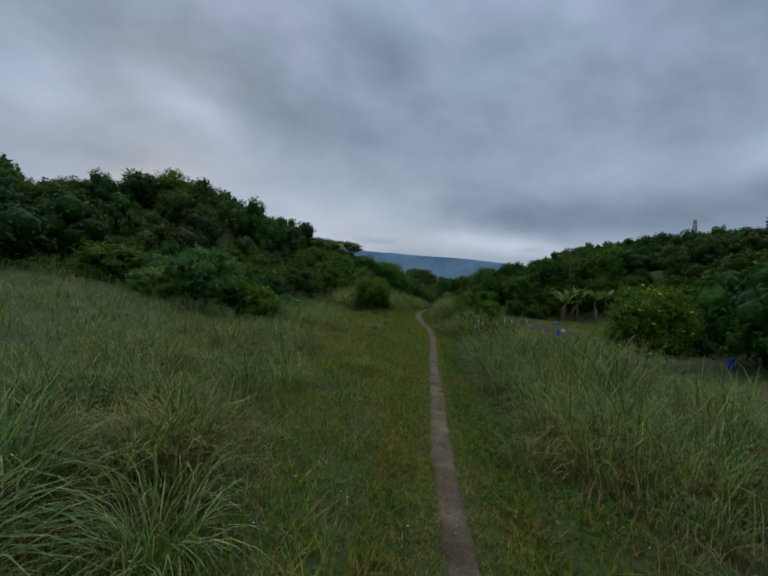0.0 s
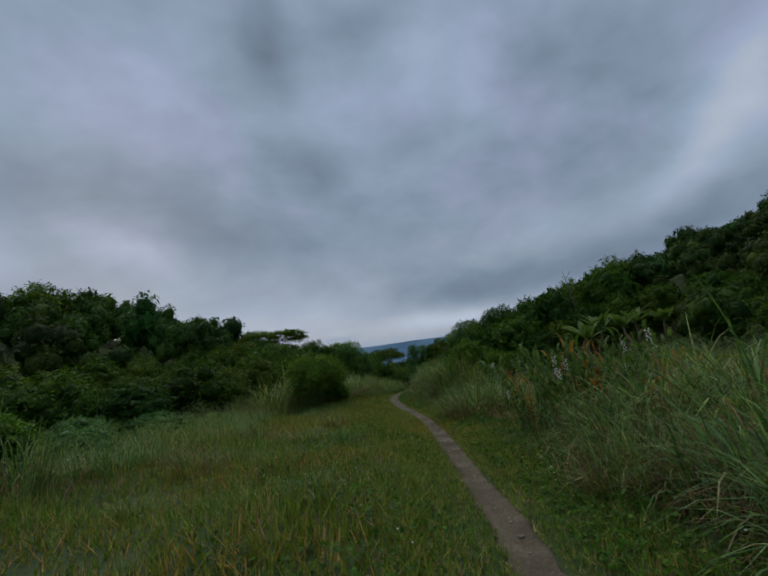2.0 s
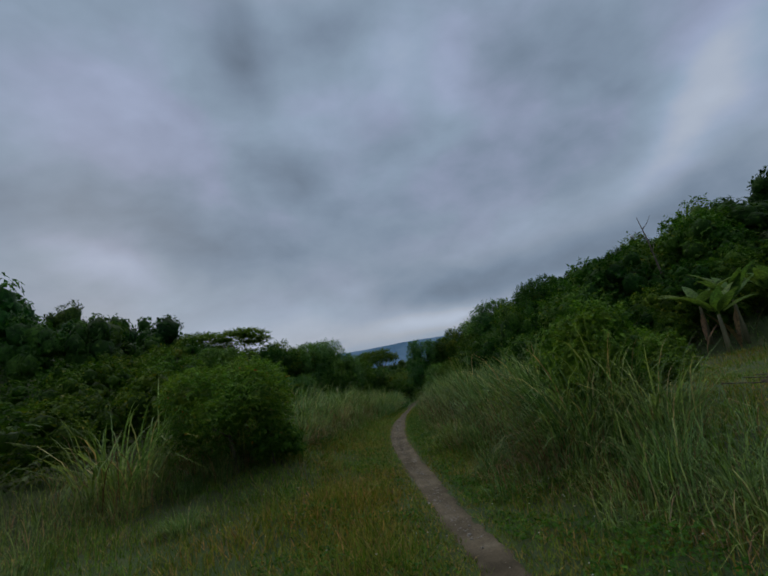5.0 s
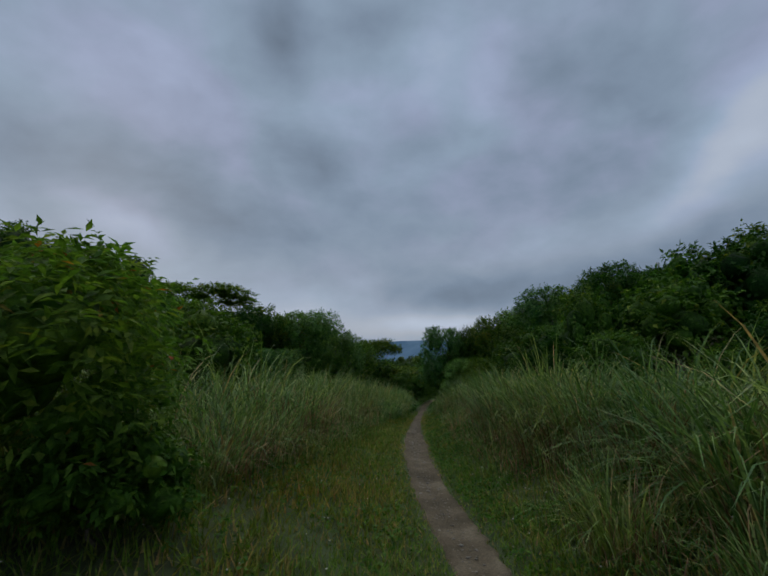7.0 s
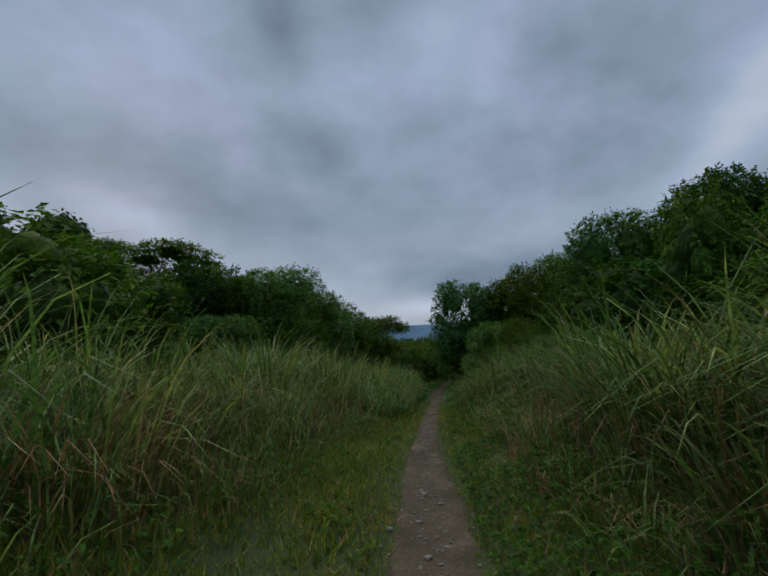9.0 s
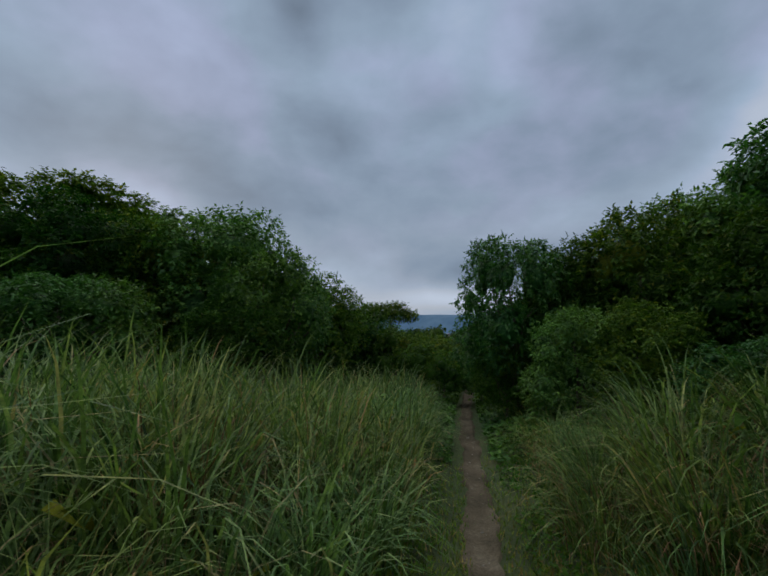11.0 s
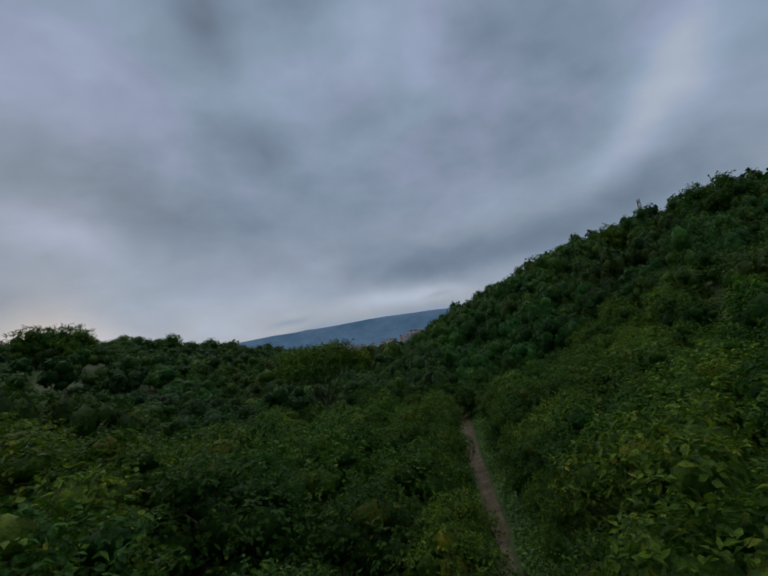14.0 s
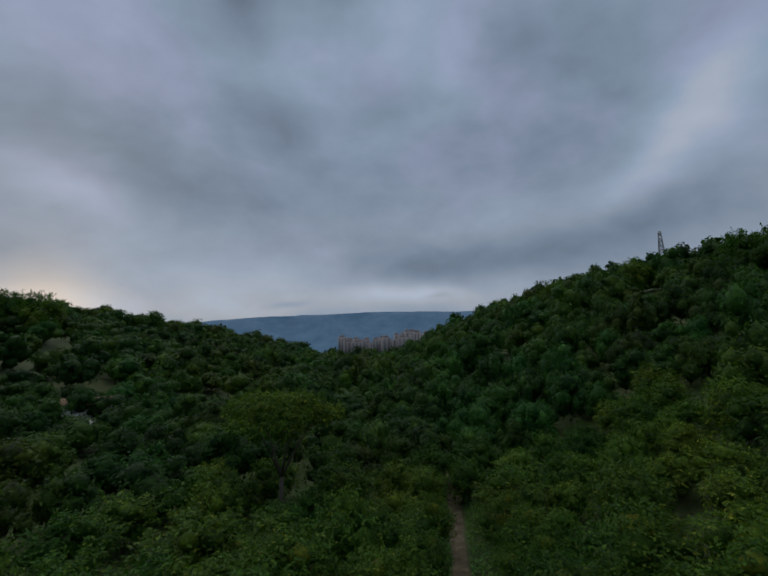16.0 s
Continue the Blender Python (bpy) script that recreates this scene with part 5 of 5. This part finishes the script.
for k, (x, y) in enumerate(((6.3, 30.7), (6.9, 29.7), (7.3, 31.4), (7.9, 30.4), (5.8, 30.0), (7.7, 29.2), (8.7, 31.6))):
    gp = ginger_plant(520 + k)
    gp.matrix_basis = pose(x, y, float(land(x, y)), 0, 0, k * 70) @ Matrix.Scale((1.2, 1.3, 1.2, 1.35, 1.0, 1.3, 1.35)[k], 4)


def drum(label, pale=False):
    """Plastic drum with hoops and a bung cap."""
    ob = new("plastic_drum")
    tagged(ob, label, "drum", "drums on the plot")
    prof = [(0.0, 0.0), (0.26, 0.0), (0.285, 0.03), (0.285, 0.22), (0.30, 0.25), (0.30, 0.29), (0.285, 0.32), (0.285, 0.58), (0.30, 0.61), (0.30, 0.65), (0.285, 0.68), (0.285, 0.86), (0.26, 0.90), (0.245, 0.885), (0.0, 0.885)]
    bm = bmesh.new()
    seg = 20
    rings = []
    for rr, z in prof:
        rings.append([bm.verts.new((rr * math.cos(2 * math.pi * i / seg), rr * math.sin(2 * math.pi * i / seg), z)) for i in range(seg)] if rr else [bm.verts.new((0, 0, z))])
    for a, b in zip(rings, rings[1:]):
        for i in range(seg):
            j = (i + 1) % seg
            q = [a[i % len(a)], a[j % len(a)], b[j % len(b)], b[i % len(b)]]
            bm.faces.new(list(dict.fromkeys(q)))
    me = bpy.data.meshes.new("drum_body")
    bm.to_mesh(me)
    bm.free()
    me.materials.append(PALE if pale else BLUE_PLASTIC)
    part("body", me, ob)
    v, f = tube([(0, 0, 0.88), (0, 0, 0.90), (0, 0, 0.915)], [0.075, 0.075, 0.06], 12)
    part("cap", mesh_of("cap", v, f, [PETAL]), ob, "white screw cap")
    return ob


for label, x, y, tilt, turn, pale in (("blue plastic drum lying on the plot, white cap showing", 21.6, 56.1, 86, 10, False), ("blue plastic drum standing beside a pale one", 18.2, 46.0, 0, 0, False),
                                      ("pale plastic drum standing beside a blue one", 18.9, 46.5, 0, 0, True), ("blue plastic drum standing in short grass", 21.2, 27.0, 0, 0, False)):
    dm = drum(label, pale)
    dm.matrix_basis = pose(x, y, float(land(x, y)) + (0.19 if tilt else -0.02), tilt, 0, turn) @ Matrix.Scale(0.72, 4)


def brush_pile():
    """Long low heap of soil and dry cut branches at the edge of the plot."""
    r = np.random.default_rng(61)
    ob = new("brush_pile")
    tagged(ob, "long low heap of brown soil and dry cut branches", "brush pile")
    n, m = 40, 9
    vs = []
    for i in range(n):
        t = i / (n - 1)
        x, y = 14.6 + 5.6 * t, 49.6 - 4.2 * t
        for j in range(m):
            u = j / (m - 1) * 2 - 1
            px, py = x + u * 0.5, y + u * 0.7
            hump = 0.42 * (1 - u * u) * math.sin(math.pi * min(1, max(0, t * 1.02))) ** 0.4 * (0.7 + 0.5 * r.random())
            vs.append((px, py, float(land(px, py)) - 0.04 + hump))
    i, j = np.meshgrid(np.arange(m - 1), np.arange(n - 1))
    a = (j * m + i).ravel()
    f = np.concatenate([np.stack([a, a + 1, a + m + 1], 1), np.stack([a, a + m + 1, a + m], 1)])
    part("mound", mesh_of("mound", np.array(vs), f, [plain_material("brown_soil", (0.05, 0.036, 0.024), (0.12, 0.09, 0.06), 4.0, 0.95, 0.6)]), ob)
    for k in range(46):
        t = r.random()
        c = np.array([14.6 + 5.6 * t + r.normal(0, 0.25), 49.6 - 4.2 * t + r.normal(0, 0.25), 0])
        c[2] = float(land(c[0], c[1])) + 0.36
        w = unit(np.array([1, -0.75, 0]) + r.normal(0, 0.7, 3) * np.array([1, 1, 0.15]))
        ln = r.uniform(0.4, 1.1)
        v, g = tube([c - w * ln, c + r.normal(0, 0.05, 3), c + w * ln], [0.016, 0.013, 0.006], 4)
        part("branch", mesh_of("branch", v, g, [BARK]), ob)


brush_pile()


def bare_snag():
    ob = new("bare_snag")
    tagged(ob, "thin leaning dead tree trunk without leaves", "dead tree")
    z = float(land(29.0, 70.5))
    v, f = tube([(0, 0, -0.4), (-0.1, 0, 3), (-0.35, 0.1, 6), (-0.75, 0.1, 13.3 - z)], [0.11, 0.08, 0.055, 0.02], 6)
    part("trunk", mesh_of("trunk", v, f, [BARK], smooth=True), ob)
    for h, a in ((5.0, 0.5), (6.2, 2.6), (7.0, -1.0)):
        p = np.array([-0.3 - (h - 5) * 0.12, 0.05, h])
        q = p + np.array([math.cos(a) * 0.8, math.sin(a) * 0.8, 0.9])
        v, f = tube([p, (p + q) / 2 + np.array([0, 0, -0.1]), q], [0.035, 0.025, 0.01], 5)
        part("branch", mesh_of("branch", v, f, [BARK]), ob)
    ob.matrix_basis = pose(29.0, 70.5, z)


bare_snag()


def pylon():
    """Lattice power pylon on the ridge."""
    ob = new("power_pylon")
    tagged(ob, "grey steel lattice power pylon standing on the ridge", "pylon")
    x, y = 206.0, 306.0
    z = float(land(x, y))
    high = 75.4 - z
    half = lambda t: 2.6 * (1 - t) ** 1.2 + 0.55
    bars = []
    for sx, sy in ((1, 1), (1, -1), (-1, -1), (-1, 1)):
        v, f = tube([(sx * half(t), sy * half(t), high * t) for t in (0, 0.25, 0.5, 0.75, 1.0)], [0.22] * 5, 4)
        part("leg", mesh_of("leg", v, f, [STEEL]), ob)
    n = 11
    for k in range(n):
        t, u = k / n, (k + 1) / n
        for (ax, ay), (bx, by) in (((1, 1), (1, -1)), ((1, -1), (-1, -1)), ((-1, -1), (-1, 1)), ((-1, 1), (1, 1))):
            for p, q in (((ax, ay, t), (bx, by, u)), ((bx, by, t), (ax, ay, u))):
                v, f = tube([(p[0] * half(p[2]), p[1] * half(p[2]), high * p[2]), (q[0] * half(q[2]), q[1] * half(q[2]), high * q[2])], [0.11, 0.11], 3)
                part("brace", mesh_of("brace", v, f, [STEEL]), ob)
    for t, reach in ((0.70, 4.2), (0.83, 3.6), (0.96, 3.0)):
        for s in (1, -1):
            w = half(t)
            for p, q in (((s * w, w, t), (s * reach, 0, t)), ((s * w, -w, t), (s * reach, 0, t)), ((s * w, 0, t + 0.045), (s * reach, 0, t))):
                v, f = tube([(p[0], p[1], high * p[2]), (q[0], q[1], high * q[2])], [0.15, 0.11], 4)
                part("cross_arm", mesh_of("cross_arm", v, f, [STEEL]), ob)
            v, f = tube([(s * reach, 0, high * t), (s * reach, 0, high * t - 1.4)], [0.12, 0.12], 5)
            part("insulator", mesh_of("insulator", v, f, [GLASS_DARK]), ob)
    ob.matrix_basis = pose(x, y, z, 0, 0, 35)


pylon()


def box(a, b, c, x=0.0, y=0.0, z=0.0):
    """Triangles of a box of that size standing on z."""
    v = np.array([[sx * a / 2 + x, sy * b / 2 + y, k * c + z] for k in (0, 1) for sx, sy in ((-1, -1), (1, -1), (1, 1), (-1, 1))])
    f = np.array([(0, 2, 1), (0, 3, 2), (4, 5, 6), (4, 6, 7), (0, 1, 5), (0, 5, 4), (1, 2, 6), (1, 6, 5), (2, 3, 7), (2, 7, 6), (3, 0, 4), (3, 4, 7)])
    return v, f


def hut():
    """Low hut with a rusty sheet roof, and pale rubbish about it, in a clearing of the woods."""
    x, y = -20.5, 175.0
    z = float(land(x, y))
    ob = new("hut")
    tagged(ob, "low hut with a rusty sheet roof in a clearing", "hut")
    part("wall", mesh_of("wall", *box(6.0, 4.0, 2.3), [PALE]), ob)
    roof = [(v * np.array([1, 1, 1]) , f) for v, f in [box(6.8, 2.6, 0.12)]]
    for k, s in enumerate((1, -1)):
        rf = part("roof_sheet", mesh_of("roof_sheet", *roof[0], [RUST]), ob)
        rf.matrix_basis = pose(0, s * 1.18, 2.55, -s * 20, 0, 0)
    part("door", mesh_of("door", *box(0.9, 0.06, 1.9, 1.2, -2.04, 0.05), [GLASS_DARK]), ob)
    part("window", mesh_of("window", *box(1.1, 0.06, 0.8, -1.2, -2.04, 1.0), [GLASS_DARK]), ob)
    ob.matrix_basis = pose(x, y, z - 0.05, 0, 0, 18)
    r = np.random.default_rng(8)
    for k in range(9):
        px, py = x + r.uniform(-5, 8), y + r.uniform(-9, -3)
        sheet = new("plastic_sheet")
        tagged(sheet, "pale crumpled plastic sheet lying in the clearing", "sheet", "pale sheets round the hut")
        g = 6
        gx, gy = np.meshgrid(np.linspace(-1, 1, g), np.linspace(-0.7, 0.7, g))
        v = np.stack([gx, gy, 0.30 + r.uniform(0, 0.55, gx.shape)], -1).reshape(-1, 3) * r.uniform(0.6, 1.25)
        i, j = np.meshgrid(np.arange(g - 1), np.arange(g - 1))
        a = (j * g + i).ravel()
        part("cover", mesh_of("sheet", v, np.concatenate([np.stack([a, a + 1, a + g + 1], 1), np.stack([a, a + g + 1, a + g], 1)]), [PALE]), sheet)
        v, f = box(0.9, 0.7, 0.42)
        part("load", mesh_of("load", v, f, [RUST]), sheet)
        sheet.matrix_basis = pose(px, py, float(land(px, py)) - 0.05, r.uniform(-8, 25), 0, r.uniform(0, 180))


hut()


def tower_block(seed, wide, deep, high):
    r = np.random.default_rng(seed)
    ob = new("apartment_building")
    tagged(ob, "pale pinkish-grey apartment tower in the far town", "building", "apartment towers of the far town")
    part("wall", mesh_of("wall", *box(wide, deep, high), [WALL_PAINT]), ob)
    part("roof_house", mesh_of("roof_house", *box(wide * 0.4, deep * 0.5, high * 0.06 + 2, wide * r.uniform(-0.2, 0.2), 0, high), [WALL_PAINT]), ob)
    cols = max(2, int(wide // 6))
    me = mesh_of("window_strip", *box(wide / cols * 0.45, 0.5, high * 0.88, 0, 0, high * 0.05), [GLASS_DARK])
    for k in range(cols):
        w = part("window_strip", me, ob)
        w.location = ((k + 0.5) * wide / cols - wide / 2, -deep / 2 - 0.1, 0)
    return ob


def build_town():
    r = np.random.default_rng(19)
    for k in range(34):
        az = radians(r.uniform(4.6, 16.6))
        dist = r.uniform(830, 1120)
        el = np.interp(math.degrees(az), [4, 6.5, 9, 12, 13.5, 15, 17], [2.5, 2.2, 2.0, 2.6, 3.0, 2.6, 2.3])
        top = 14 + dist * math.tan(radians(el * r.uniform(0.62, 0.92)))
        x, y = 12 + dist * math.sin(az), 97 + dist * math.cos(az)
        tb = tower_block(600 + k, r.uniform(13, 26), r.uniform(12, 18), top - 3.5)
        tb.matrix_basis = pose(x, y, 3.5, 0, 0, -math.degrees(az) + r.uniform(-14, 14))


build_town()
